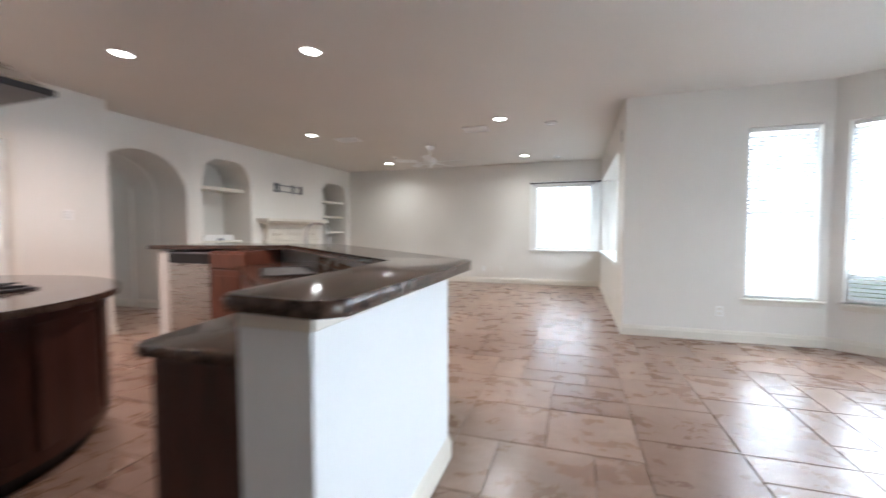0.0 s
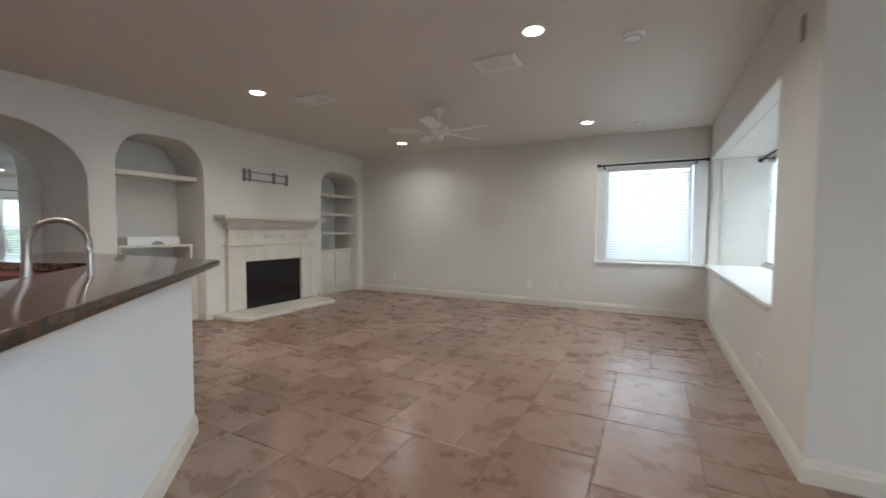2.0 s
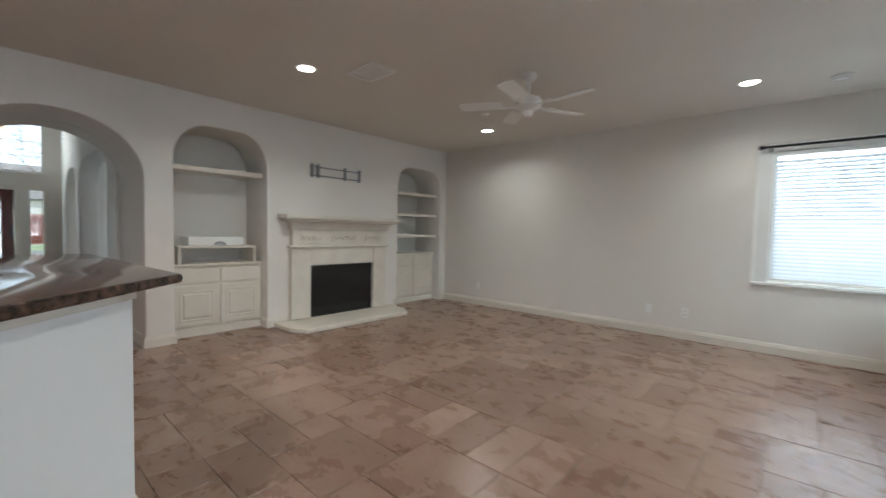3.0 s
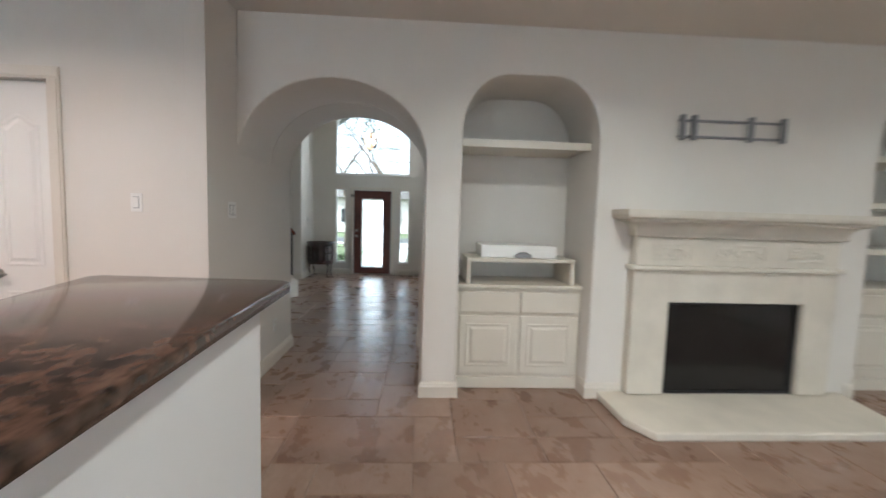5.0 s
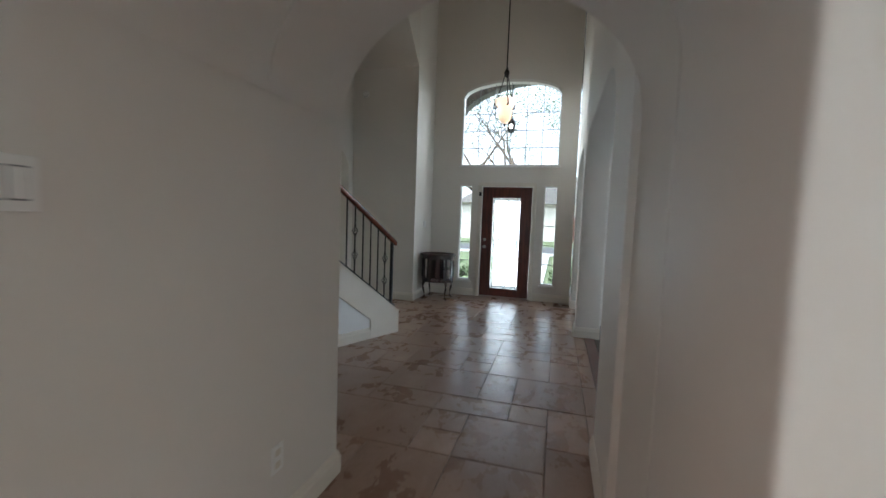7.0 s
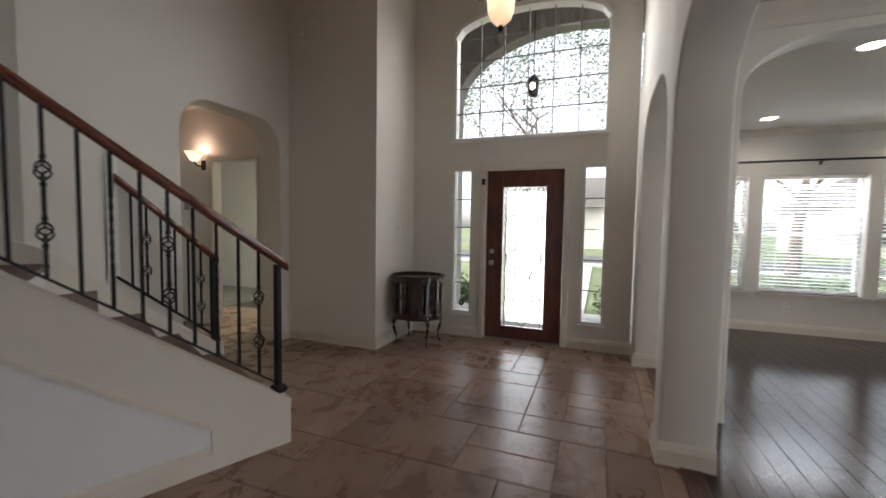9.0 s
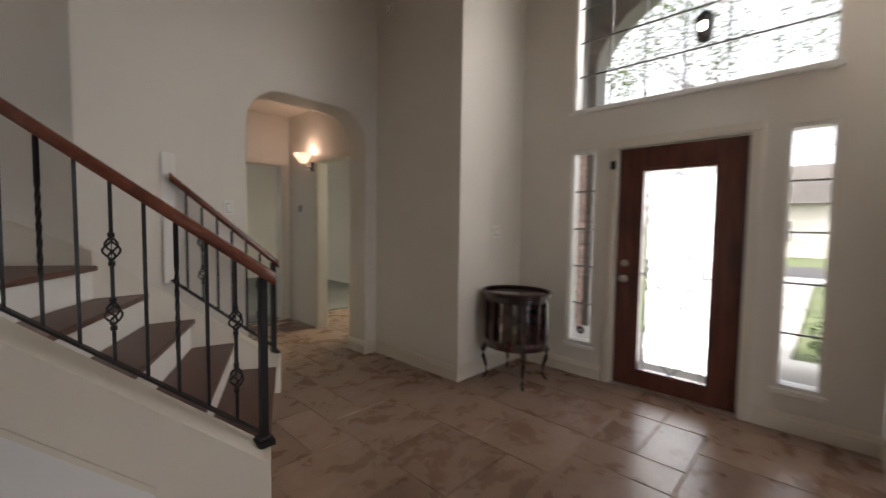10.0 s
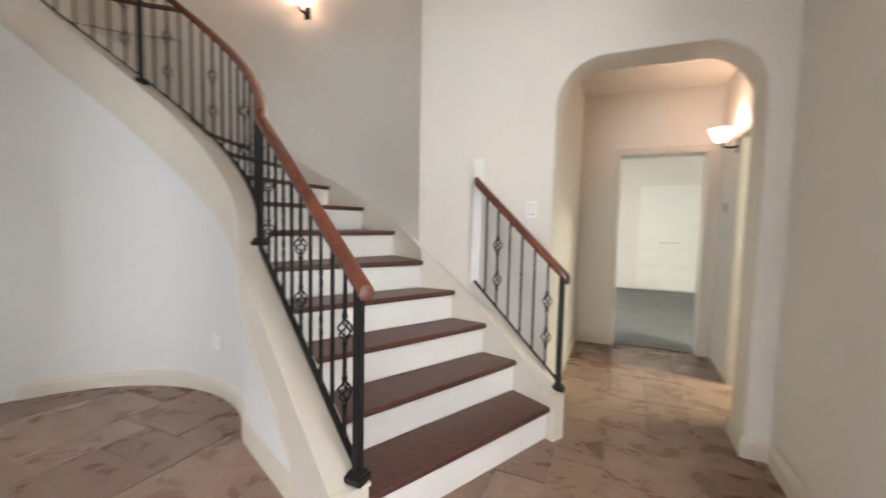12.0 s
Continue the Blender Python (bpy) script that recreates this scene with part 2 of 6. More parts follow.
M_FIREGLASS = material("firebox_glass", (0.010, 0.010, 0.011), 0.16, spread=0.1, bump=0.02)
M_GREY = material("grey_metal", (0.28, 0.28, 0.29), 0.5, metal=0.6, spread=0.05)
M_BLIND = translucent("blind_slat", (0.78, 0.81, 0.84), 0.10)
M_GLASS = glass_material("clear_glass")
M_LEADED = glass_material("leaded_glass", 0.03, bump=0.3, scale=26)
M_SHADE = translucent("alabaster_shade", (0.9, 0.83, 0.77), 0.5)
M_CARPET = material("grey_carpet", (0.20, 0.20, 0.19), 1.0, spread=0.1, fine=200, bump=0.8, depth=0.006)
M_BRICK = material("brick", (0.30, 0.20, 0.16), 0.85, spread=0.12, bump=0.4, piece=0.25, second=(0.2, 0.13, 0.11))
M_MORTAR = material("mortar", (0.42, 0.39, 0.35), 0.95, spread=0.05)
M_PORCH = material("porch_mortar", (0.20, 0.19, 0.18), 0.95, spread=0.06)
M_PORCHBRICK = material("porch_brick", (0.26, 0.22, 0.20), 0.9, spread=0.15, piece=0.25, second=(0.17, 0.14, 0.13))
M_GRASS = material("lawn", (0.13, 0.15, 0.08), 0.95, spread=0.25, scale=0.8, fine=30, bump=0.8, depth=0.03, second=(0.07, 0.10, 0.03))
M_CONC = material("concrete", (0.42, 0.41, 0.38), 0.9, spread=0.08, scale=1.2, fine=50)
M_ASPHALT = material("asphalt", (0.06, 0.06, 0.062), 0.9, spread=0.1)
M_BARK = material("bark", (0.13, 0.10, 0.075), 0.95, spread=0.25, scale=6, fine=30, bump=0.8, depth=0.02)
M_LEAF = translucent("leaf", (0.11, 0.15, 0.07), 0.6)
M_MAHOG = material("dark_mahogany", (0.045, 0.014, 0.012), 0.25, spread=0.2, scale=5, fine=40, second=(0.02, 0.008, 0.007), coat=0.4)
M_LAMP = glow("lamp_lens", (1.0, 0.93, 0.84), 14.0)
M_BULB = glow("bulb", (1.0, 0.78, 0.6), 7.0)
M_FENCE = material("fence_wood", (0.34, 0.30, 0.26), 0.9, spread=0.12, piece=0.15, stretch=(4, 4, 0.6))
M_SIDING = material("siding", (0.5, 0.47, 0.42), 0.8, spread=0.04)
M_ROOF = material("shingles", (0.12, 0.11, 0.10), 0.95, spread=0.15, fine=20)


# ---- walls ----
def flat(s0, s1, zb, zt):
    return (s0, s1, zb, [(s0, zt), (s1, zt)])


def arched(s0, s1, zb, spring, top, r=None, power=2.0):
    """An opening with elliptical corners of width r and height top - spring."""
    r = min(r or (s1 - s0) / 2, (s1 - s0) / 2)
    n = 12
    left = [(s0 + r - r * math.cos(a), spring + (top - spring) * math.sin(a)) for a in (math.pi / 2 * k / n for k in range(n + 1))]
    right = [(s0 + s1 - s, z) for s, z in reversed(left)]
    pts = left + [p for p in right if p[0] > left[-1][0] + 1e-4]
    return (s0, s1, zb, pts)


def top_at(pts, s):
    for (a, za), (b, zb) in zip(pts, pts[1:]):
        if a - 1e-6 <= s <= b + 1e-6:
            return za if b - a < 1e-9 else za + (zb - za) * (s - a) / (b - a)
    return pts[-1][1]


def wall_mesh(a, b, thick, z0, z1, openings=(), round_edges=True):
    """The room's side of the wall runs from a to b and faces left of that way."""
    a, b = v2(a), v2(b)
    length = (b - a).length
    d = (b - a) / length
    nrm = Vector((-d.y, d.x))
    cuts = {0.0, length}
    for s0, s1, _, pts in openings:
        cuts |= {max(0.0, s0), min(length, s1)} | {p[0] for p in pts if 0 < p[0] < length}
    cuts = sorted(cuts)
    cuts = [c for i, c in enumerate(cuts) if i == 0 or c - cuts[i - 1] > 1e-5]
    bm = bmesh.new()

    def at(s, z, back):
        p = a + d * s - nrm * (thick if back else 0)
        return bm.verts.new((p.x, p.y, z))

    def breaks(s):
        found = []
        for o in openings:
            if o[0] - 1e-5 <= s <= o[1] + 1e-5:
                found += [o[2], top_at(o[3], s)]
        return found

    for s0, s1 in zip(cuts, cuts[1:]):
        mid = (s0 + s1) / 2
        here = sorted((o for o in openings if o[0] < mid < o[1]), key=lambda o: o[2])
        solid, low = [], (z0, z0)
        for o in here:
            if o[2] > low[0] + 1e-6:
                solid.append((low, (o[2], o[2]), True))
            low = (top_at(o[3], s0 + 1e-6), top_at(o[3], s1 - 1e-6))
        solid.append((low, (z1, z1), False))
        for lo, hi, sill in solid:
            for back in (False, True):
                right = sorted(z for z in breaks(s1) if lo[1] + 1e-4 < z < hi[1] - 1e-4)
                left = sorted((z for z in breaks(s0) if lo[0] + 1e-4 < z < hi[0] - 1e-4), reverse=True)
                bm.faces.new([at(s0, lo[0], back), at(s1, lo[1], back)] + [at(s1, z, back) for z in right] + [at(s1, hi[1], back), at(s0, hi[0], back)] + [at(s0, z, back) for z in left])
            bm.faces.new([at(s0, lo[0], False), at(s1, lo[1], False), at(s1, lo[1], True), at(s0, lo[0], True)])
            bm.faces.new([at(s0, hi[0], False), at(s1, hi[1], False), at(s1, hi[1], True), at(s0, hi[0], True)])
    for s0, s1, zb, pts in openings:
        for s, z in ((s0, pts[0][1]), (s1, pts[-1][1])):
            if 1e-4 < s < length - 1e-4:
                bm.faces.new([at(s, zb, False), at(s, z, False), at(s, z, True), at(s, zb, True)])
    ends = [(0.0, [o for o in openings if o[0] <= 1e-4]), (length, [o for o in openings if o[1] >= length - 1e-4])]
    for s, os in ends:
        lo = z0
        for o in os:
            lo = o[3][0][1] if s == 0 else o[3][-1][1]
        bm.faces.new([at(s, lo, False), at(s, z1, False), at(s, z1, True), at(s, lo, True)])
    bmesh.ops.remove_doubles(bm, verts=bm.verts, dist=1e-4)
    bmesh.ops.recalc_face_normals(bm, faces=bm.faces)
    if round_edges and openings:
        n3 = Vector((nrm.x, nrm.y, 0))
        es = []
        for e in bm.edges:
            if len(e.link_faces) == 2:
                k = [abs(f.normal.dot(n3)) for f in e.link_faces]
                mid = (e.verts[0].co + e.verts[1].co) / 2
                s = (v2(mid) - a).dot(d)
                if max(k) > 0.99 and min(k) < 0.05 and 1e-3 < s < length - 1e-3 and z0 + 1e-3 < mid.z < z1 - 1e-3:
                    es.append(e)
        bmesh.ops.bevel(bm, geom=es, offset=0.014, segments=3, affect="EDGES", profile=0.5)
    return bm


def wall(name, a, b, thick, z0, z1, openings=(), mat=None, round_edges=True, label="off-white painted plaster wall"):
    return struct(name, wall_mesh(a, b, thick, z0, z1, openings, round_edges), mat or M_WALL, label, smooth=True)


def moulding(name, path, profile, mat, side=1, label="", closed=False):
    """profile: points (out, up), swept along path on the left side of its way."""
    pts = [Vector((*p[:2], p[2] if len(p) > 2 else 0)) for p in path]
    bm = bmesh.new()
    rings = []
    n = len(pts)
    for i, p in enumerate(pts):
        if closed:
            d0, d1 = (p - pts[i - 1]), (pts[(i + 1) % n] - p)
        else:
            d0 = p - pts[i - 1] if i else pts[1] - p
            d1 = pts[i + 1] - p if i < n - 1 else d0
        d0, d1 = v2(d0).normalized(), v2(d1).normalized()
        n0, n1 = Vector((-d0.y, d0.x)), Vector((-d1.y, d1.x))
        m = (n0 + n1)
        m = m / max(0.3, m.dot(n0)) * side
        rings.append([bm.verts.new((p.x + m.x * o, p.y + m.y * o, p.z + u)) for o, u in profile])
    k = len(profile)
    for i in range(n if closed else n - 1):
        r0, r1 = rings[i], rings[(i + 1) % n]
        for j in range(k):
            bm.faces.new((r0[j], r0[(j + 1) % k], r1[(j + 1) % k], r1[j]))
    if not closed:
        bm.faces.new(rings[0][::-1]), bm.faces.new(rings[-1])
    return struct(name, bm, mat, label or "painted moulding")


BASE = [(0, 0), (0.018, 0), (0.018, 0.085), (0.012, 0.1), (0.012, 0.108), (0.004, 0.125), (0, 0.125)]


def baseboard(path):
    return moulding("baseboard", path, BASE, M_TRIM, label="cream painted baseboard along the wall")


# living room
wall("wall_west", (-4.44, 9.90), (-4.44, 3.43), 0.66, 0, CEIL, [
    arched(9.90 - 9.45, 9.90 - 8.37, 0, 2.12, 2.42, 0.32),
    arched(9.90 - 6.115, 9.90 - 5.07, 0, 2.05, 2.475, 0.36),
    arched(9.90 - 4.80, 9.90 - 3.43, 0, 1.82, 2.39, 0.685)])
wall("wall_passage", (-5.10, 5.02), (-5.10, 3.43), 0.53, 0, CEIL, [arched(5.02 - 4.80, 5.02 - 3.43, 0, 1.82, 2.39, 0.685)], round_edges=False)
struct("wall_niche_back", box(-5.2, -5.1, 5.02, 9.9, 0, CEIL), M_WALL, "off-white plaster back of the niches")
wall("wall_north", (3.0, 9.60), (-4.44, 9.60), 0.2, 0, CEIL, [flat(3.0 - 1.87, 3.0 - 0.34, 0.81, 2.38)])
wall("wall_east", (1.88, 5.30), (1.88, 9.60), 0.14, 0, CEIL, [flat(0.78, 4.299, 0.81, 2.34)])
wall("wall_alcove", (2.52, 5.9), (2.52, 9.60), 0.14, 0, CEIL, [flat(0.30, 1.35, 0.86, 2.30), flat(1.50, 2.55, 0.86, 2.30), flat(2.70, 3.70, 0.86, 2.30)])
struct("wall_alcove_end", box(2.02, 2.66, 5.44, 6.08, 0, CEIL), M_WALL, "off-white plaster end of the window alcove")
struct("alcove_ceiling", box(2.02, 2.52, 6.08, 9.6, 2.34, 2.6), M_WALL, "white plaster head of the window alcove")
struct("alcove_ledge", box(1.85, 2.52, 6.07, 9.59, 0.775, 0.815, 0.008), M_WHITE, "white painted window ledge")
BAY = [(1.88, 5.30), (3.87, 5.30), (4.60, 4.875), (5.02, 4.14), (5.02, -3.0)]
wall("wall_bay", BAY[1], (2.02, 5.30), 0.14, 0, CEIL, [flat(0.09, 0.74, 0.50, 2.375)])
wall("wall_bay", BAY[2], BAY[1], 0.14, 0, CEIL, [flat(0.125, 0.725, 0.50, 2.375)])
wall("wall_bay", BAY[3], BAY[2], 0.14, 0, CEIL, [flat(0.12, 0.73, 0.50, 2.375)])
# This wide opening is an added window, out of view, for light.
wall("wall_bay", BAY[4], BAY[3], 0.14, 0, CEIL, [flat(3.0, 5.2, 0.50, 2.375)])
wall("wall_kitchen", (-4.28, -3.0), (5.58, -3.0), 0.14, 0, CEIL)
wall("wall_pantry", (-4.02, 3.2995), (-4.02, -3.0), 0.16, 0, CEIL, [flat(3.2995 - 2.50, 3.2995 - 1.67, 0, 2.165)])
struct("wall_hall", prism([(-4.02, 3.428), (-5.63, 3.428), (-5.63, 3.05), (-4.26, 3.05), (-4.26, 3.30), (-4.02, 3.30)], 0, CEIL), M_WALL, "off-white plaster hall wall")
struct("ceiling", box(-4.6, 5.6, -3.1, 9.9, CEIL, CEIL + 0.2), M_CEIL, "off-white textured ceiling")

# foyer
FX = -10.93
wall("wall_front", (FX, 4.75), (FX, 2.24), 0.16, 0, 5.6, [
    flat(4.75 - 4.05, 4.75 - 3.17, 0, 1.972),
    flat(4.75 - 4.475, 4.75 - 4.24, 0.28, 1.995), flat(4.75 - 3.0, 4.75 - 2.76, 0.28, 1.995),
    arched(4.75 - 4.46, 4.75 - 2.76, 2.335, 3.54, 3.80, 0.85)], round_edges=False)
struct("wall_side", prism([(-11.09, 2.24), (-10.02, 2.24), (-10.02, 1.102), (-10.02, 0.80), (-10.22, 0.80), (-10.22, 2.04), (-11.09, 2.04)], 0, 5.6), M_WALL, "off-white plaster wall with an outer corner")
wall("wall_stairs", (-10.02, 1.10), (-7.74, 1.10), 0.30, 0, 5.6, [arched(0.13, 1.27, 0, 2.10, 2.41, 0.30)])
C2 = (CX, CY)


def ring(r, a0, a1, n):
    return [(CX + r * math.cos(radians(a0 + (a1 - a0) * i / n)), CY + r * math.sin(radians(a0 + (a1 - a0) * i / n))) for i in range(n + 1)]


def curved_wall(name, r0, r1, a0, a1, z0, z1, n, mat=None, label="off-white curved plaster wall"):
    inner, outer = ring(r0, a0, a1, n), ring(r1, a0, a1, n)
    return struct(name, prism(inner + outer[::-1], z0, z1), mat or M_WALL, label, smooth=True)


curved_wall("wall_stair_curve", 2.35, 2.5, 233.2, 328, 0, 5.6, 36)
curved_wall("wall_stair_curve", 2.35, 2.5, 328, 385, 2.95, 5.6, 20)
wall("wall_dining", (-5.63, 4.765), (FX, 4.765), 0.28, 0, 5.6, [
    arched(0.62, 3.23, 0, 1.98, 2.38, 0.55),
    arched(3.46, 4.95, 0, 1.90, 2.38, 0.55)])
struct("wall_upper", box(-5.63, -5.1, 3.05, 5.02, CEIL, 5.6), M_WALL, "off-white plaster wall over the passage")
struct("wall_upper_return", box(-5.63, -4.29, 2.9, 3.05, 0, 5.6), M_WALL, "off-white plaster wall beside the stairs")
struct("foyer_ceiling", box(-11.1, -3.9, 0.3, 5.02, 5.6, 5.7), M_CEIL, "off-white foyer ceiling")
bm = bmesh.new()
pr = [(-10.02, 3.78), (-10.02, 5.6), (-8.1, 5.6)]
lo = [bm.verts.new((x, 1.1, z)) for x, z in pr]
hi = [bm.verts.new((x, 2.24, z)) for x, z in pr]
bm.faces.new(lo), bm.faces.new(hi[::-1])
for i in range(3):
    bm.faces.new((lo[i], lo[(i + 1) % 3], hi[(i + 1) % 3], hi[i]))
struct("sloped_ceiling", bm, M_CEIL, "beige sloped ceiling under the roof")

# rear hall and bedroom
struct("wall_rear_left", box(-8.74, -8.62, -0.94, 0.80, 0, 3.0), M_WALL, "cream plaster wall of the rear hall")
wall("wall_rear", (-10.15, -0.936), (-8.62, -0.936), 0.14, 0, 3.0, [flat(0.21, 0.995, 0, 2.095)], round_edges=False)
wall("wall_rear_side", (-10.07, 0.80), (-10.07, -0.936), 0.12, 0, 3.0, [flat(0.22, 0.95, 0, 2.08)], round_edges=False)
struct("rear_ceiling", box(-12.0, -8.6, -1.076, 0.80, 2.75, 2.87), M_CEIL, "warm white hall ceiling")
struct("bedroom_wall", box(-12.5, -6.0, -5.64, -5.50, 0, 2.87), M_WALL, "pale wall of the bedroom")
struct("bedroom_wall_left", box(-6.1, -6.0, -5.5, -1.08, 0, 2.87), M_WALL, "pale wall of the bedroom")
struct("bedroom_wall_right", box(-12.6, -12.5, -5.64, 0.9, 0, 2.87), M_WALL, "pale wall of the bedroom")
struct("bedroom_ceiling", box(-12.6, -6.0, -5.64, -1.076, 2.75, 2.87), M_CEIL, "white bedroom ceiling")
struct("bath_wall", box(-12.5, -10.3, 0.80, 0.9, 0, 2.87), M_WALL, "pale green bathroom wall")
struct("bedroom_carpet", box(-12.5, -6.0, -5.5, -0.99, -0.1, 0.012), M_CARPET, "grey short pile bedroom carpet")
area("daylight", (-7.0, -3.2, 1.7), (-9.5, -3.4, 1.2), 1.6, 1.3, 4, (0.6, 0.84, 1.0))
area("bath_lamp", (-11.4, 0.0, 2.6), (-11.4, 0.0, 0), 0.5, 0.5, 15, (1.0, 0.97, 0.72))

# dining room
wall("wall_dining_front", (-12.78, 9.7), (-12.78, 5.02), 0.16, 0, 3.2, [
    flat(9.7 - 7.98, 9.7 - 7.59, 0.52, 2.035), flat(9.7 - 7.445, 9.7 - 6.39, 0.52, 2.035), flat(9.7 - 6.235, 9.7 - 5.89, 0.52, 2.035)], round_edges=False)
# The opening is for an added, unseen window that lets lamp light in.
wall("wall_dining_north", (-4.7, 9.70), (-12.9, 9.70), 0.16, 0, 3.2, [flat(2.0, 4.0, 0.6, 2.1)])
struct("wall_dining_side", box(-12.94, -11.09, 4.86, 5.02, 0, 3.2), M_WALL, "off-white plaster wall")
struct("dining_ceiling_front", box(-12.9, -9.75, 5.02, 9.7, 2.62, 2.8), M_CEIL, "off-white ceiling of the front room")
wall("wall_dining_beam", (-9.55, 9.7), (-9.55, 5.02), 0.20, 0, 3.2, [arched(0.25, 4.45, 0, 2.20, 2.54, 0.5)])
struct("dining_ceiling_back", box(-9.55, -5.1, 5.02, 9.7, 3.05, 3.2), M_PEACH, "peach painted tray ceiling")
struct("floor_base", box(-11.1, 5.6, -3.1, 9.9, -0.2, -0.006), M_GROUT, "grout bed under the floor tiles")

# ---- windows, blinds and doors ----
def opening_root(name, a, b, s, z, label, category, group=""):
    d = (v2(b) - v2(a)).normalized()
    p = v2(a) + d * s
    return thing(name, (p.x, p.y, z), label, category, group, math.degrees(math.atan2(d.y, d.x)))


def window(a, b, s0, s1, z0, z1, depth=0.14, mullion=True, sill=True, casing=True, blind=True, tilt=-56, label="white framed window with closed white blinds"):
    w, h = s1 - s0, z1 - z0
    e = opening_root("window", a, b, s0, z0, label, "window")
    f = 0.045
    bm = box(0, w, -depth, -depth + 0.05, 0, f)
    for x0, x1, y0, y1 in ((0, w, h - f, h), (0, f, f, h - f), (w - f, w, f, h - f)):
        add_box(bm, x0, x1, -depth, -depth + 0.05, y0, y1)
    part("window_frame", bm, M_WHITE, e)
    halves = ((f, h / 2 - 0.02), (h / 2 + 0.02, h - f)) if mullion else ((f, h - f),)
    if mullion:
        part("meeting_rail", box(f, w - f, -depth + 0.005, -depth + 0.045, h / 2 - 0.02, h / 2 + 0.02), M_WHITE, e)
    for lo, hi in halves:
        g = part("pane", box(f, w - f, -depth + 0.02, -depth + 0.026, lo, hi), M_GLASS, e)
        g.visible_shadow = False
    if sill:
        bm = box(-0.05, w + 0.05, -depth + 0.05, 0.045, -0.028, 0.0, 0.006)
        part("window_sill", bm, M_TRIM, e)
        part("apron", box(-0.03, w + 0.03, 0.001, 0.014, -0.075, -0.03, 0.003), M_TRIM, e)
    if casing:
        pass
    if blind:
        bl = opening_root("window_blind", a, b, s0, z0, "white horizontal slat blind lowered inside a window", "blind", "window blinds")
        part("headrail", box(0.02, w - 0.02, -0.075, -0.02, h - 0.05, h - 0.004, 0.004), M_WHITE, bl)
        part("bottom_rail", box(0.02, w - 0.02, -0.07, -0.035, 0.012, 0.032, 0.004), M_WHITE, bl)
        slat = bmesh.new()
        rows = []
        for k in range(4):
            t = k / 3 - 0.5
            y, z = t * 0.05, 0.003 * (1 - (2 * t) ** 2)
            c, s_ = math.cos(radians(tilt)), math.sin(radians(tilt))
            rows.append((y * c - z * s_, y * s_ + z * c))
        v = [[slat.verts.new((x, y - 0.052, z)) for y, z in rows] for x in (0.022, w - 0.022)]
        for k in range(3):
            slat.faces.new((v[0][k], v[1][k], v[1][k + 1], v[0][k + 1]))
        n = int((h - 0.1) / 0.043)
        first = part("slat", slat, M_BLIND, bl)
        first.location.z = 0.055
        for k in range(1, n):
            o = new("slat", first.data)
            o.parent = bl
            o.location.z = 0.055 + k * 0.043
        for x in (w * 0.18, w * 0.82):
            part("ladder_cord", box(x - 0.002, x + 0.002, -0.053, -0.050, 0.03, h - 0.05), M_WHITE, bl)
        part("tilt_wand", tube([(0.06, -0.012, h - 0.06), (0.062, -0.010, h * 0.45)], 0.004, 6), M_WHITE, bl)
    return e


window((3.0, 9.60), (-4.44, 9.60), 1.33, 2.52, 0.83, 2.29, 0.16, mullion=False, sill=False, label="white framed window with closed white blinds beside the corner")
area_trim = thing("window_casing", (0.34, 9.60, 0.81), "white painted casing round the corner window", "casing")
bm = box(0, 1.54, -0.04, 0.01, -0.03, 0.0, 0.004)
part("stool", bm, M_WHITE, area_trim)
part("liner", box(0.0, 0.14, 0.02, 0.16, 0.0, 1.58), M_WHITE, area_trim)
part("liner", box(1.34, 1.52, 0.02, 0.16, 0.0, 1.58), M_WHITE, area_trim)
part("head_liner", box(0.14, 1.34, 0.02, 0.16, 1.48, 1.58), M_WHITE, area_trim)
for s in (0.30, 1.50, 2.70):
    window((2.52, 5.9), (2.52, 9.60), s + 0.01, s + (1.04 if s < 2.6 else 0.99), 0.87, 2.29, 0.13, mullion=False, sill=False)
window(BAY[1], (2.02, 5.30), 0.09, 0.74, 0.50, 2.375, tilt=-50)
window(BAY[2], BAY[1], 0.125, 0.725, 0.50, 2.375, tilt=-35, label="white framed window with half-open white blinds")
window(BAY[3], BAY[2], 0.12, 0.73, 0.50, 2.375, tilt=-35, label="white framed window with half-open white blinds")
# Added window out of view, in front of the strong east lamp.
window(BAY[4], BAY[3], 3.0, 5.2, 0.50, 2.375, tilt=-50)
DW = ((-12.78, 9.7), (-12.78, 5.02))
for s0, s1 in ((9.7 - 7.98, 9.7 - 7.59), (9.7 - 7.445, 9.7 - 6.39), (9.7 - 6.235, 9.7 - 5.89)):
    window(*DW, s0, s1, 0.52, 2.035, 0.15, tilt=18, label="white double-hung window with open white blinds")


def curtain_rod(a, b, z, posts, label="black iron curtain rod with round finials"):
    a, b = Vector((*a, z)), Vector((*b, z))
    e = thing("curtain_rod", a, label, "curtain rod", "curtain rods")
    part("rod", tube([a, b], 0.014, 10), M_IRON, e, world=True, smooth=True)
    for p in (a, b):
        part("finial", lathe([(0, -0.03), (0.022, -0.02), (0.03, 0), (0.022, 0.02), (0, 0.03)], 12, p), M_IRON, e, world=True, smooth=True)
    for p, to in posts:
        bm = tube([(*p, z), (*to, z - 0.01)], 0.008, 6)
        add_box(bm, to[0] - 0.012, to[0] + 0.012, to[1] - 0.012, to[1] + 0.012, z - 0.05, z + 0.02)
        part("bracket", bm, M_IRON, e, world=True)


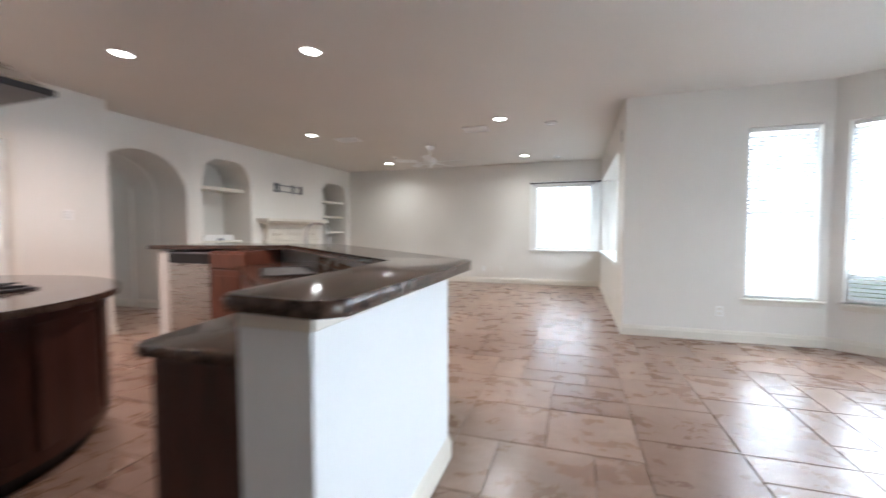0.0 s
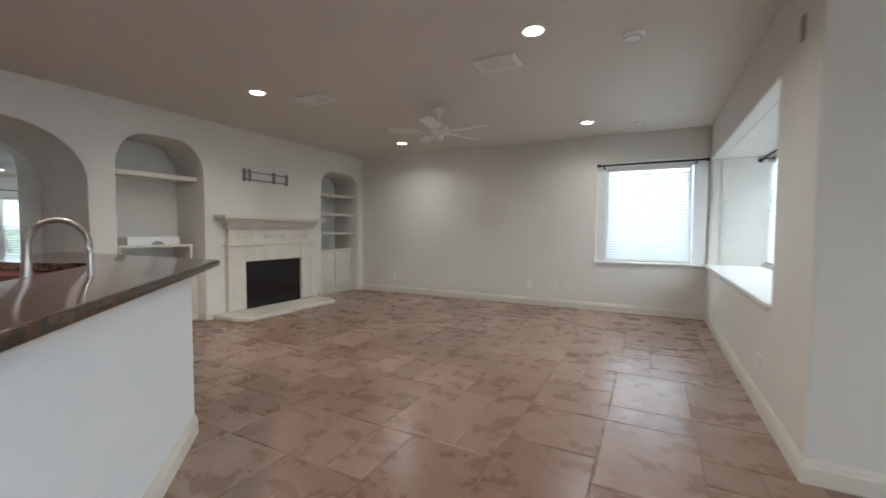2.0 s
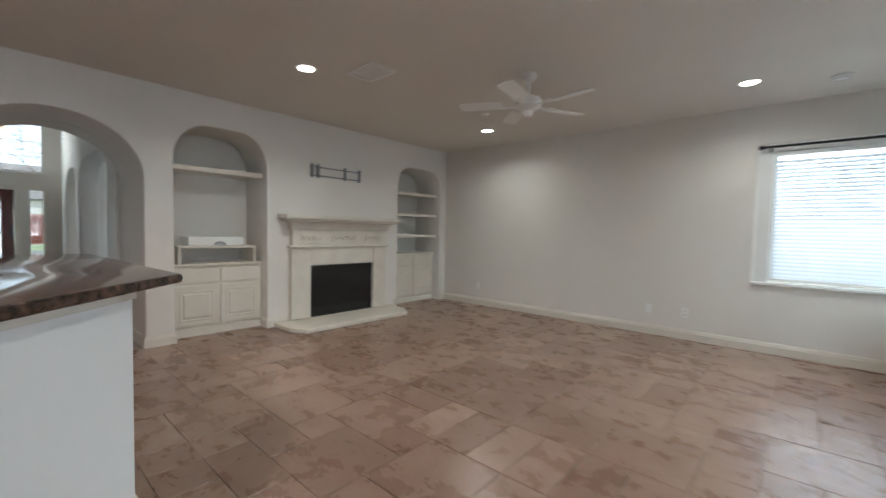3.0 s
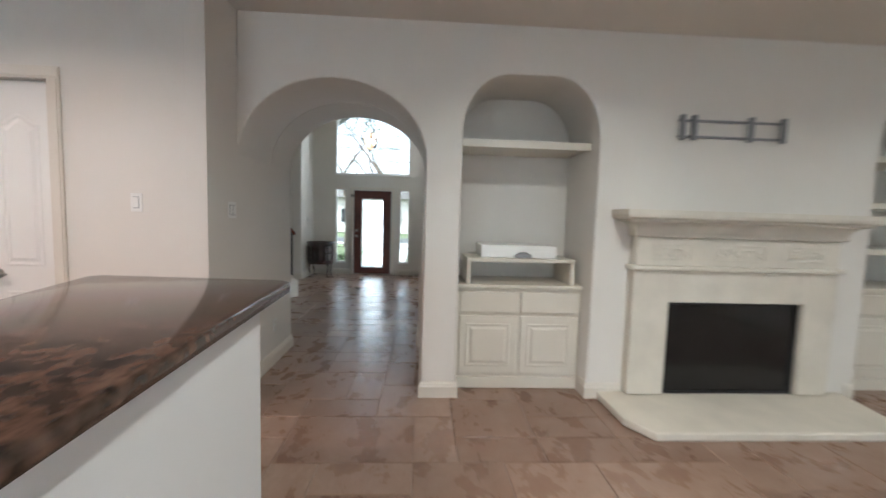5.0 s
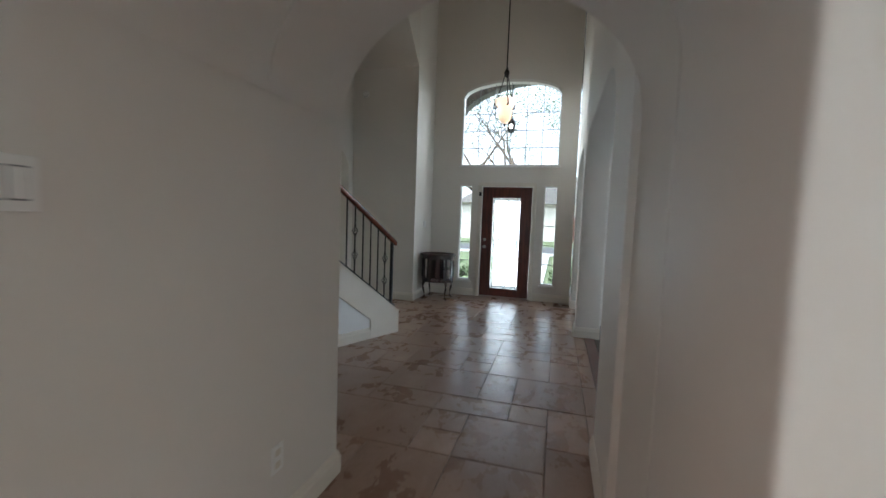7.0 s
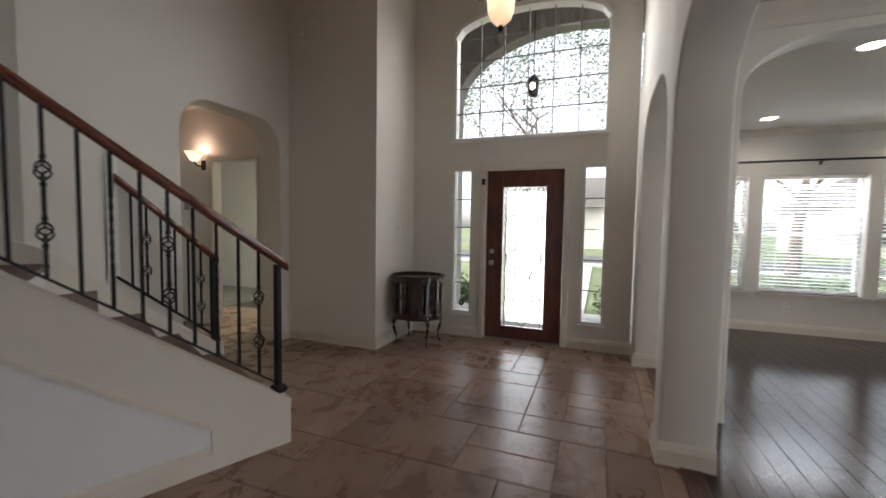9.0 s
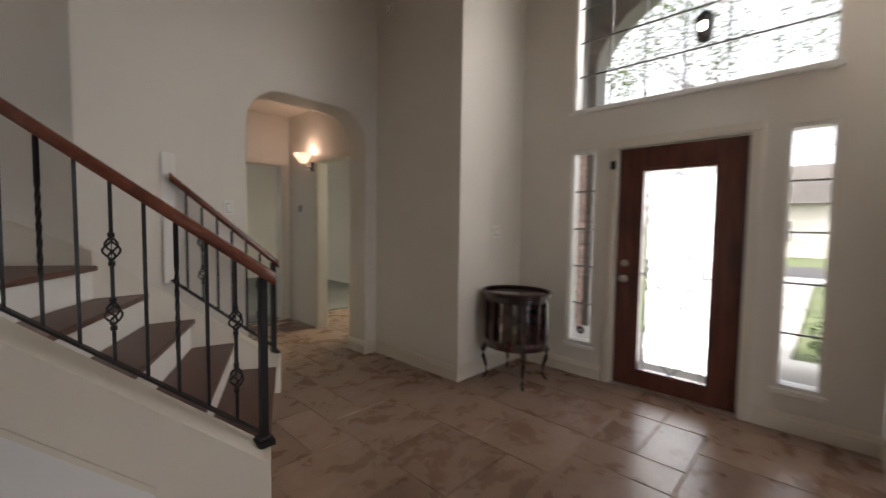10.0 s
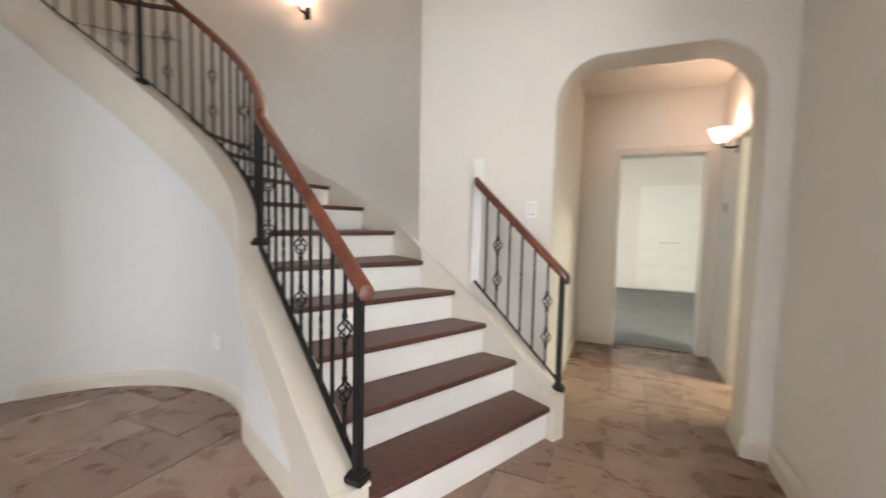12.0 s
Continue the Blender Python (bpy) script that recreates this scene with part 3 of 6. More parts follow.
curtain_rod((-12.66, 5.80), (-12.66, 8.45), 2.20, [((-12.66, 6.95), (-12.76, 6.95)), ((-12.66, 8.0), (-12.76, 8.0)), ((-12.66, 5.9), (-12.76, 5.9))])
curtain_rod((0.37, 9.54), (1.84, 9.54), 2.335, [((0.45, 9.54), (0.45, 9.59)), ((1.7, 9.54), (1.7, 9.59))])
curtain_rod((2.40, 6.2), (2.40, 9.3), 2.24, [((2.40, 9.15), (2.51, 9.15)), ((2.40, 7.36), (2.51, 7.36))])


def panel_relief(bm, x0, x1, z0, z1, y, out=0.012, arch=0.0):
    """A raised panel: a recessed border and a raised field."""
    n = 8
    pts = [(x0, z0), (x1, z0)]
    pts += [(x1 - (x1 - x0) * k / n, z1 + arch * math.sin(math.pi * k / n) ** 2) for k in range(n + 1)] if arch else [(x1, z1), (x0, z1)]
    cx, cz = (x0 + x1) / 2, (z0 + z1) / 2

    def ring_at(inset, yy):
        sx, sz = 1 - inset / ((x1 - x0) / 2), 1 - inset / ((z1 - z0) / 2)
        return [bm.verts.new((cx + (px - cx) * sx, yy, cz + (pz - cz) * sz)) for px, pz in pts]

    rings = [ring_at(0, y + 0.0005), ring_at(0.006, y + out * 0.5), ring_at(0.014, y + out * 0.5), ring_at(0.02, y + 0.001), ring_at(0.03, y + 0.001), ring_at(0.05, y + out)]
    for a, b in zip(rings, rings[1:]):
        for k in range(len(a)):
            bm.faces.new((a[k], a[(k + 1) % len(a)], b[(k + 1) % len(b)], b[k]))
    bm.faces.new(rings[-1])


def panel_door(parent, x0, x1, z0, z1, y, mat, panels, name="door_leaf", thick=0.035):
    leaf = part(name, box(x0, x1, y - thick, y, z0, z1, 0.002), mat, parent)
    for px0, px1, pz0, pz1, arch in panels:
        bm = bmesh.new()
        panel_relief(bm, px0, px1, pz0, pz1, y, 0.008, arch)
        part("panel", bm, mat, leaf)
    return leaf


def casing(name, a, b, s0, s1, z1, label="cream painted door casing", w=0.075, mat=None):
    e = opening_root(name, a, b, s0, 0, label, "casing")
    m = mat or M_TRIM
    for x0, x1 in ((-w, 0.0), (s1 - s0, s1 - s0 + w)):
        bm = box(x0, x1, 0.001, 0.016, 0, z1, 0.003)
        add_box(bm, x0 + 0.012, x1 - 0.012, 0.014, 0.022, 0, z1, 0.003)
        part("side_casing", bm, m, e)
    bm = box(-w, s1 - s0 + w, 0.001, 0.016, z1, z1 + w, 0.003)
    add_box(bm, -w, s1 - s0 + w, 0.014, 0.022, z1 + 0.012, z1 + w - 0.012, 0.003)
    part("head_casing", bm, m, e)
    return e


# pantry doors
PW = ((-4.02, 3.43), (-4.02, -3.0))
casing("door_casing", *PW, 0.93, 1.76, 2.165)
pd = opening_root("pantry_door", *PW, 0.93, 0, "white painted double pantry door with arched panels, closed", "door")
for x0, x1 in ((0.004, 0.413), (0.417, 0.826)):
    leaf = panel_door(pd, x0, x1, 0.012, 2.16, -0.03, M_DOOR, [(x0 + 0.085, x1 - 0.085, 1.02, 1.90, 0.06), (x0 + 0.085, x1 - 0.085, 0.2, 0.86, 0.0)])
    side = 0.045 if x0 > 0.3 else 0.365
    kb = part("door_handle", tube([(x0 + side, -0.03, 0.97), (x0 + side, 0.02, 0.97)], 0.011, 10), M_NICKEL, leaf, "brushed nickel lever handle", smooth=True)
    bm = tube([(x0 + side, 0.02, 0.97), (x0 + side + (0.09 if x0 > 0.3 else -0.09), 0.025, 0.972)], [0.011, 0.007], 8)
    add_tube(bm, [(x0 + side, -0.03, 0.97), (x0 + side, -0.024, 0.97)], 0.03, 16)
    part("lever", bm, M_NICKEL, leaf, "brushed nickel lever", smooth=True)
for z in (0.25, 1.13, 1.90):
    part("hinge", box(-0.006, 0.008, -0.03, -0.018, z - 0.05, z + 0.05, 0.002), M_NICKEL, pd, "brushed nickel hinge")

# front door
FW = ((FX, 4.75), (FX, 2.24))
casing("front_casing", *FW, 0.70, 1.58, 1.972, w=0.07)
fd = opening_root("front_door", *FW, 0.70, 0, "mahogany front door with a leaded glass light, closed", "door")
W = 0.88
part("threshold", box(0, W, -0.14, 0.01, 0.0, 0.018, 0.004), M_NICKEL, fd, "metal threshold")
bm = box(0.008, 0.19, -0.075, -0.03, 0.02, 1.964, 0.003)
add_box(bm, W - 0.19, W - 0.008, -0.075, -0.03, 0.02, 1.964, 0.003)
add_box(bm, 0.19, W - 0.19, -0.075, -0.03, 0.02, 0.15, 0.003)
add_box(bm, 0.19, W - 0.19, -0.075, -0.03, 1.79, 1.964, 0.003)
part("door_leaf", bm, M_RED, fd)
bm = box(0.175, 0.20, -0.085, -0.02, 0.14, 1.80, 0.005)
add_box(bm, W - 0.20, W - 0.175, -0.085, -0.02, 0.14, 1.80, 0.005)
add_box(bm, 0.20, W - 0.20, -0.085, -0.02, 0.14, 0.165, 0.005)
add_box(bm, 0.20, W - 0.20, -0.085, -0.02, 1.775, 1.80, 0.005)
part("glazing_bead", bm, M_RED, fd)
gl = part("door_glass", box(0.20, W - 0.20, -0.056, -0.05, 0.165, 1.775), M_LEADED, fd, "textured leaded glass")
gl.visible_shadow = False
bm = bmesh.new()
cx = W / 2
lead = 0.006


def came(pts):
    add_tube(bm, [(x, -0.049, z) for x, z in pts], lead, 5)


for f in (0.235, W - 0.235):
    came([(f, 0.165), (f, 1.775)])
for zc, hh, ww in ((0.95, 0.30, 0.15), (0.95, 0.55, 0.10), (0.95, 0.16, 0.19)):
    for sgn in (-1, 1):
        came([(cx + sgn * ww * math.sin(math.pi * k / 16), zc - hh + 2 * hh * k / 16) for k in range(17)])
for sgn in (-1, 1):
    for z0, z1 in ((1.755, 1.35), (0.165, 0.55), (1.6, 1.2), (0.35, 0.72)):
        came([(cx, z0), (cx + sgn * 0.11, (z0 * 2 + z1) / 3), (cx + sgn * 0.16, (z0 + z1 * 2) / 3), (cx + sgn * 0.04, z1)])
    came([(cx + sgn * 0.205, 0.95), (cx + sgn * 0.15, 1.2), (cx + sgn * 0.205, 1.45)])
    came([(cx + sgn * 0.205, 0.95), (cx + sgn * 0.15, 0.7), (cx + sgn * 0.205, 0.45)])
came([(0.20, 0.95), (cx - 0.19, 0.95)]), came([(cx + 0.19, 0.95), (W - 0.20, 0.95)])
part("lead_came", bm, M_GREY, fd, "grey lead cames in a scroll pattern")
for z, r in ((1.03, 0.028), (0.90, 0.03)):
    kb = part("lock" if z > 1 else "door_knob", tube([(W - 0.075, -0.03, z), (W - 0.075, -0.015, z)], r, 16), M_NICKEL, fd, "brushed nickel knob", smooth=True)
    bm = lathe([(0, -0.026), (0.02, -0.02), (0.027, 0), (0.02, 0.02), (0, 0.026)], 12, (W - 0.075, 0.02, z)) if z < 1 else tube([(W - 0.075, -0.015, z), (W - 0.075, 0.005, z)], 0.012, 8)
    part("grip", bm, M_NICKEL, kb, "brushed nickel grip", smooth=True)
part("door_sensor", box(W + 0.005, W + 0.045, 0.02, 0.04, 1.80, 1.87, 0.004), M_IRON, fd, "small dark door sensor")


def sidelight(s0, s1, z0, z1, rows, cols, name="sidelight", label="narrow clear sidelight with thin muntins beside the front door", arch=None):
    e = opening_root(name, *FW, s0, z0, label, "window")
    w, h = s1 - s0, z1 - z0
    f = 0.02
    bm = box(0, f, -0.13, -0.01, 0, h if not arch else arch(0) - z0)
    add_box(bm, w - f, w, -0.13, -0.01, 0, h if not arch else arch(w) - z0)
    add_box(bm, f, w - f, -0.13, -0.01, 0, f)
    if not arch:
        add_box(bm, f, w - f, -0.13, -0.01, h - f, h)
    part("window_frame", bm, M_WHITE, e)
    part("window_sill", box(-0.02, w + 0.02, -0.06, 0.035, -0.03, 0.0, 0.005), M_WHITE, e)
    if arch:
        n = 20
        outer = [(w * k / n, arch(w * k / n) - z0) for k in range(n + 1)]
        bm = bmesh.new()
        for (xa, za), (xb, zb) in zip(outer, outer[1:]):
            q = [bm.verts.new((x, y, z)) for y in (-0.13, 0.012) for x, z in ((xa, za - 0.045), (xb, zb - 0.045), (xb, zb - 0.001), (xa, za - 0.001))]
            for idx in ((0, 1, 2, 3), (4, 5, 6, 7), (0, 1, 5, 4), (3, 2, 6, 7)):
                bm.faces.new([q[i] for i in idx])
        part("arched_head", bm, M_WHITE, e)
    for r in range(rows):
        for c in range(cols):
            x0, x1 = f + (w - 2 * f) * c / cols, f + (w - 2 * f) * (c + 1) / cols
            zt = h - f if not arch else min(h, min(arch(x0), arch(x1)) - z0) - 0.03
            if arch:
                zz0, zz1 = f + (h - f) * r / rows, f + (h - f) * (r + 1) / rows
                if r == rows - 1:
                    zz1 = zt
            else:
                zz0, zz1 = f + (h - 2 * f) * r / rows, f + (h - 2 * f) * (r + 1) / rows
            g = part("pane", box(x0 + 0.003, x1 - 0.003, -0.072, -0.067, zz0 + 0.003, zz1 - 0.003), M_GLASS, e)
            g.visible_shadow = False
    for c in range(1, cols):
        x = f + (w - 2 * f) * c / cols
        part("muntin", box(x - 0.006, x + 0.006, -0.078, -0.062, f, (h - f) if not arch else arch(x) - z0 - 0.03), M_GREY, e, "thin grey muntin")
    for r in range(1, rows):
        z = f + (h - (f if arch else 2 * f)) * r / rows
        part("muntin", box(f, w - f, -0.077, -0.063, z - 0.006, z + 0.006), M_GREY, e, "thin grey muntin")
    return e


sidelight(4.75 - 4.475, 4.75 - 4.24, 0.28, 1.995, 5, 1)
sidelight(4.75 - 3.0, 4.75 - 2.76, 0.28, 1.995, 5, 1)
ARCH = [(s - 0.29, z) for s, z in arched(0.29, 1.99, 2.335, 3.54, 3.80, 0.85)[3]]
sidelight(0.29, 1.99, 2.335, 3.54, 4, 6, "arched_window", "large arched clear window with thin muntins over the front door", lambda x: top_at(ARCH, min(max(x, 0), 1.7)))
sk = thing("security_sticker", (-10.985, 2.87, 0.39), "small round black sticker on the sidelight glass", "sticker")
part("disc", tube([(0, 0, 0), (0.003, 0, 0)], 0.035, 16), M_BLACK, sk)
part("ring", tube([(0.003, 0, 0), (0.005, 0, 0)], 0.014, 12), M_WHITE, sk, "pale centre")

# doors of the rear hall
RW = ((-10.15, -0.936), (-8.62, -0.936))
casing("door_casing", *RW, 0.21, 0.995, 2.095, w=0.07)
casing("door_casing", (-10.07, 0.80), (-10.07, -0.936), 0.22, 0.95, 2.08)
bd = thing("bathroom_door", (-10.10, 0.56, 0), "white panelled bathroom door standing ajar", "door", rz=200)
panel_door(bd, 0, 0.72, 0.01, 2.06, 0.0, M_DOOR, [(0.1, 0.33, 1.0, 1.9, 0), (0.39, 0.62, 1.0, 1.9, 0), (0.1, 0.33, 0.15, 0.85, 0), (0.39, 0.62, 0.15, 0.85, 0)])
part("door_knob", lathe([(0, -0.03), (0.026, -0.015), (0.03, 0), (0.02, 0.03), (0, 0.03)], 12, (0.66, 0.03, 0.95)), M_NICKEL, bd, "nickel knob", smooth=True)
cd = thing("closet_door", (-10.65, -5.50, 0), "white panelled double closet door, closed", "door")
for x0, x1 in ((0.0, 0.56), (0.566, 1.126)):
    panel_door(cd, x0, x1, 0.05, 2.17, 0.035, M_DOOR, [(x0 + 0.07, x1 - 0.07, 1.04, 2.00, 0.06), (x0 + 0.07, x1 - 0.07, 0.86, 0.96, 0.0), (x0 + 0.07, x1 - 0.07, 0.50, 0.78, 0.0), (x0 + 0.07, x1 - 0.07, 0.15, 0.42, 0.0)])
bm = box(0.38, 0.53, 0.06, 0.075, 1.00, 1.014, 0.004)
add_box(bm, 0.596, 0.746, 0.06, 0.075, 1.00, 1.014, 0.004)
add_box(bm, 0.505, 0.525, 0.034, 0.065, 0.995, 1.018, 0.003)
add_box(bm, 0.601, 0.621, 0.034, 0.065, 0.995, 1.018, 0.003)
part("door_handle", bm, M_NICKEL, cd, "nickel lever handles")
casing("closet_casing", (-10.65, -5.50), (-9.0, -5.50), 0.0, 1.126, 2.175, w=0.06).matrix_world = pose(-9.524, -5.50, 0, 0, 0, 180)

# ---- baseboards and mouldings ----
baseboard([(-4.44, 9.59), (-4.44, 9.46)])
baseboard([(1.88, 9.60), (-4.44, 9.60)])
baseboard([(5.02, -3.0), (5.02, 4.14), (4.60, 4.875), (3.87, 5.30), (1.88, 5.30), (1.88, 9.60)])
baseboard([(-4.44, 8.36), (-4.44, 8.29)])
baseboard([(-5.63, 4.80), (-4.44, 4.80), (-4.44, 5.07), (-4.60, 5.07)][::-1])
baseboard([(-4.44, 6.39), (-4.44, 6.115), (-4.60, 6.115)])
baseboard([(-4.02, 2.59), (-4.02, 3.43), (-5.63, 3.43), (-5.63, 3.1)][::-1])
baseboard([(-8.86, 5.045), (-8.86, 4.765), (-9.09, 4.765), (-9.09, 5.045)])
baseboard([(-5.7, 4.765), (-6.25, 4.765), (-6.25, 5.045)])
baseboard([(-10.58, 5.045), (-10.58, 4.765), (-10.93, 4.765), (-10.93, 4.13)])
baseboard([(-10.93, 3.09), (-10.93, 2.24), (-10.02, 2.24), (-10.02, 1.10), (-9.89, 1.10), (-9.89, 0.80), (-10.07, 0.80), (-10.07, 0.66)])
baseboard([(-9.08, -0.936), (-8.74, -0.936), (-8.74, 0.8)])
baseboard([(-12.78, 9.7), (-12.78, 5.02), (-11.1, 5.02)])
CROWN = [(0, 0), (0.012, 0), (0.03, 0.03), (0.08, 0.07), (0.09, 0.09), (0, 0.09)]
moulding("crown", [(-12.78, 9.7), (-12.78, 5.02), (-9.75, 5.02)], [(o, u + 2.53) for o, u in CROWN], M_TRIM, label="cream crown moulding under the ceiling")
moulding("crown", [(-9.55, 9.7), (-9.55, 5.02), (-5.1, 5.02)], [(o * 1.3, u * 1.3 + 2.60) for o, u in CROWN], M_TRIM, label="cream crown moulding of the tray ceiling")
moulding("crown", [(-9.55, 9.7), (-9.55, 5.02), (-5.1, 5.02)], [(o * 1.6, u * 1.4 + 2.90) for o, u in CROWN], M_TRIM, label="cream upper crown moulding of the tray ceiling")
struct("tray_step", box(-9.55, -9.3, 5.02, 9.7, 2.74, 2.80), M_CEIL, "plaster step of the tray ceiling")
struct("tray_step", box(-9.3, -5.1, 5.02, 5.3, 2.74, 2.80), M_CEIL, "plaster step of the tray ceiling")

# ---- stairs ----
OUT5 = [(-8.81, 1.40), (-8.56, 1.255), (-8.32, 1.19), (-8.06, 1.155), (-7.80, 1.16)]


def inner(u):
    if u <= 5:
        t = (u - 1) / 4
        return Vector((-8.25 + 1.04 * t, 2.60 - 0.46 * t))
    a = radians(223.7 + 12.8 * (u - 5))
    return Vector((CX + 1.2166 * math.cos(a), CY + 1.2166 * math.sin(a)))


def outer(u):
    if u < 1:
        return v2(OUT5[0]) + (v2(OUT5[0]) - v2(OUT5[1])) * (1 - u)
    if u < 5:
        k = int(u)
        return v2(OUT5[k - 1]).lerp(v2(OUT5[k]), u - k)
    a = radians(231 + 11.8 * (u - 5))
    return Vector((CX + 2.335 * math.cos(a), CY + 2.335 * math.sin(a)))


def left_of(fn, u, off):
    d = (fn(u + 0.05) - fn(u - 0.05)).normalized()
    return fn(u) + Vector((-d.y, d.x)) * off


def ribbon(rows):
    """rows of (outside, inside, low, high)."""
    bm = bmesh.new()
    rings = [[bm.verts.new((p.x, p.y, z)) for p, z in ((a, lo), (b, lo), (b, hi), (a, hi))] for a, b, lo, hi in rows]
    for r0, r1 in zip(rings, rings[1:]):
        for j in range(4):
            bm.faces.new((r0[j], r0[(j + 1) % 4], r1[(j + 1) % 4], r1[j]))
    bm.faces.new(rings[0][::-1]), bm.faces.new(rings[-1])
    return bm


STEPS = 16
st = thing("staircase", (-8.2, 2.0, 0), "curved staircase with dark stained oak treads and white risers", "stairs")
for k in range(1, STEPS):
    z = RISE * k
    a0, b0, a1, b1 = inner(k), outer(k), inner(k + 1), outer(k + 1)
    n = (a0 - inner(k + 0.3)).normalized() * 0.028
    a0n, b0n = a0 + n, b0 + (outer(k) - outer(k + 0.3)).normalized() * 0.028
    am, bmid = inner(k + 0.5), outer(k + 0.5)
    part("tread", prism([a0n, b0n, bmid, b1, a1, am], z - 0.034, z, 0.008, 2), M_TREAD, st, world=True)
    d = (inner(k + 0.08) - inner(k))
    part("riser", prism([a0, b0, b0 + (outer(k + 0.08) - outer(k)), a0 + d], z - RISE + 0.001, z - 0.035), M_WHITE, st, world=True)
us = [0.88 + i * 0.1 for i in range(int((STEPS - 0.9) * 10))]


def drop(u):
    if u < 5:
        return 0.28
    return 0.28 + 0.05 * math.sin(math.pi * min(1, (u - 5) / 9)) ** 2


rows = []
for u in us:
    top = RISE * max(u, 0.95) + 0.06
    lo = 0.0 if u < 2.3 else max(0.0, RISE * u - drop(u))
    if 2.3 <= u < 2.42:
        rows.append((left_of(inner, u - 0.01, 0.115), left_of(inner, u - 0.01, -0.035), 0.0, top))
    rows.append((left_of(inner, u, 0.115), left_of(inner, u, -0.035), lo, top))
part("inner_stringer", ribbon(rows), M_TRIM, st, "cream painted closed stringer", world=True, smooth=True)
rows = [(left_of(inner, u, 0.125), left_of(inner, u, -0.045), RISE * max(u, 0.95) + 0.06, RISE * max(u, 0.95) + 0.075) for u in us]
part("stringer_cap", ribbon(rows), M_TRIM, st, "cream painted stringer cap", world=True)
rows = [(left_of(inner, u, 0.122), left_of(inner, u, 0.10), max(0.02, RISE * u - drop(u) - 0.0), max(0.045, RISE * u - drop(u) + 0.03)) for u in us if u > 2.35]
part("stringer_bead", ribbon(rows), M_TRIM, st, "cream bead under the stringer", world=True)
rows = [(left_of(inner, u, 0.095), left_of(inner, u, -0.03), 0.0, max(0.02, RISE * u - 0.16)) for u in us if u > 2.2]
struct("wall_under_stairs", ribbon(rows), M_COOL, "white curved plaster wall under the stairs", smooth=True)
us2 = [0.80 + i * 0.1 for i in range(int((STEPS - 0.8) * 10))]
rows = []
for u in us2:
    w = 0.10 if u < 3.0 else 0.02
    rows.append((left_of(outer, u, 0.008), left_of(outer, u, -w if u >= 3.0 else -0.09), 0.0 if u < 3.2 else RISE * u - 0.3, RISE * max(u, 0.95) + 0.09))
part("outer_stringer", ribbon(rows), M_TRIM, st, "cream painted skirt board", world=True, smooth=True)
path_base = [tuple(left_of(inner, u, 0.095)) for u in us if 2.3 < u < 14.2]
moulding("baseboard", [tuple(left_of(inner, 2.3 + 0.2 * i, 0.095)) for i in range(59)], BASE, M_TRIM, label="cream curved baseboard under the stairs")
moulding("landing_fascia", ring(2.345, 306, 352, 14), [(0, 3.14), (0.03, 3.14), (0.03, 3.41), (0, 3.41)], M_TRIM, label="cream fascia of the upper landing")
moulding("landing_nosing", ring(2.345, 306, 352, 14), [(0, 3.41), (0.06, 3.41), (0.06, 3.445), (0, 3.445)], M_TREAD, label="dark stained nosing of the upper landing")


def basket(parent, z, h=0.10, r=0.030):
    bm = bmesh.new()
    for q in range(4):
        add_tube(bm, [(math.cos(q * math.pi / 2 + 3.6 * t) * r * math.sin(math.pi * t) + 1e-4, math.sin(q * math.pi / 2 + 3.6 * t) * r * math.sin(math.pi * t), z - h / 2 + h * t) for t in [i / 8 for i in range(9)]], 0.0045, 5)
    for zz in (z - h / 2 - 0.008, z + h / 2 + 0.008):
        add_lathe(bm, [(0, -0.009), (0.012, -0.009), (0.012, 0.009), (0, 0.009)], 8, (0, 0, zz))
    return part("basket", bm, M_IRON, parent, "twisted iron basket", smooth=True)


# Added window out of view, only there to admit light towards the stairs.
window((-4.7, 9.70), (-12.9, 9.70), 2.0, 4.0, 0.6, 2.1, 0.16, blind=False, label="unseen white double-hung window added to light the front room")

SHARED = {}


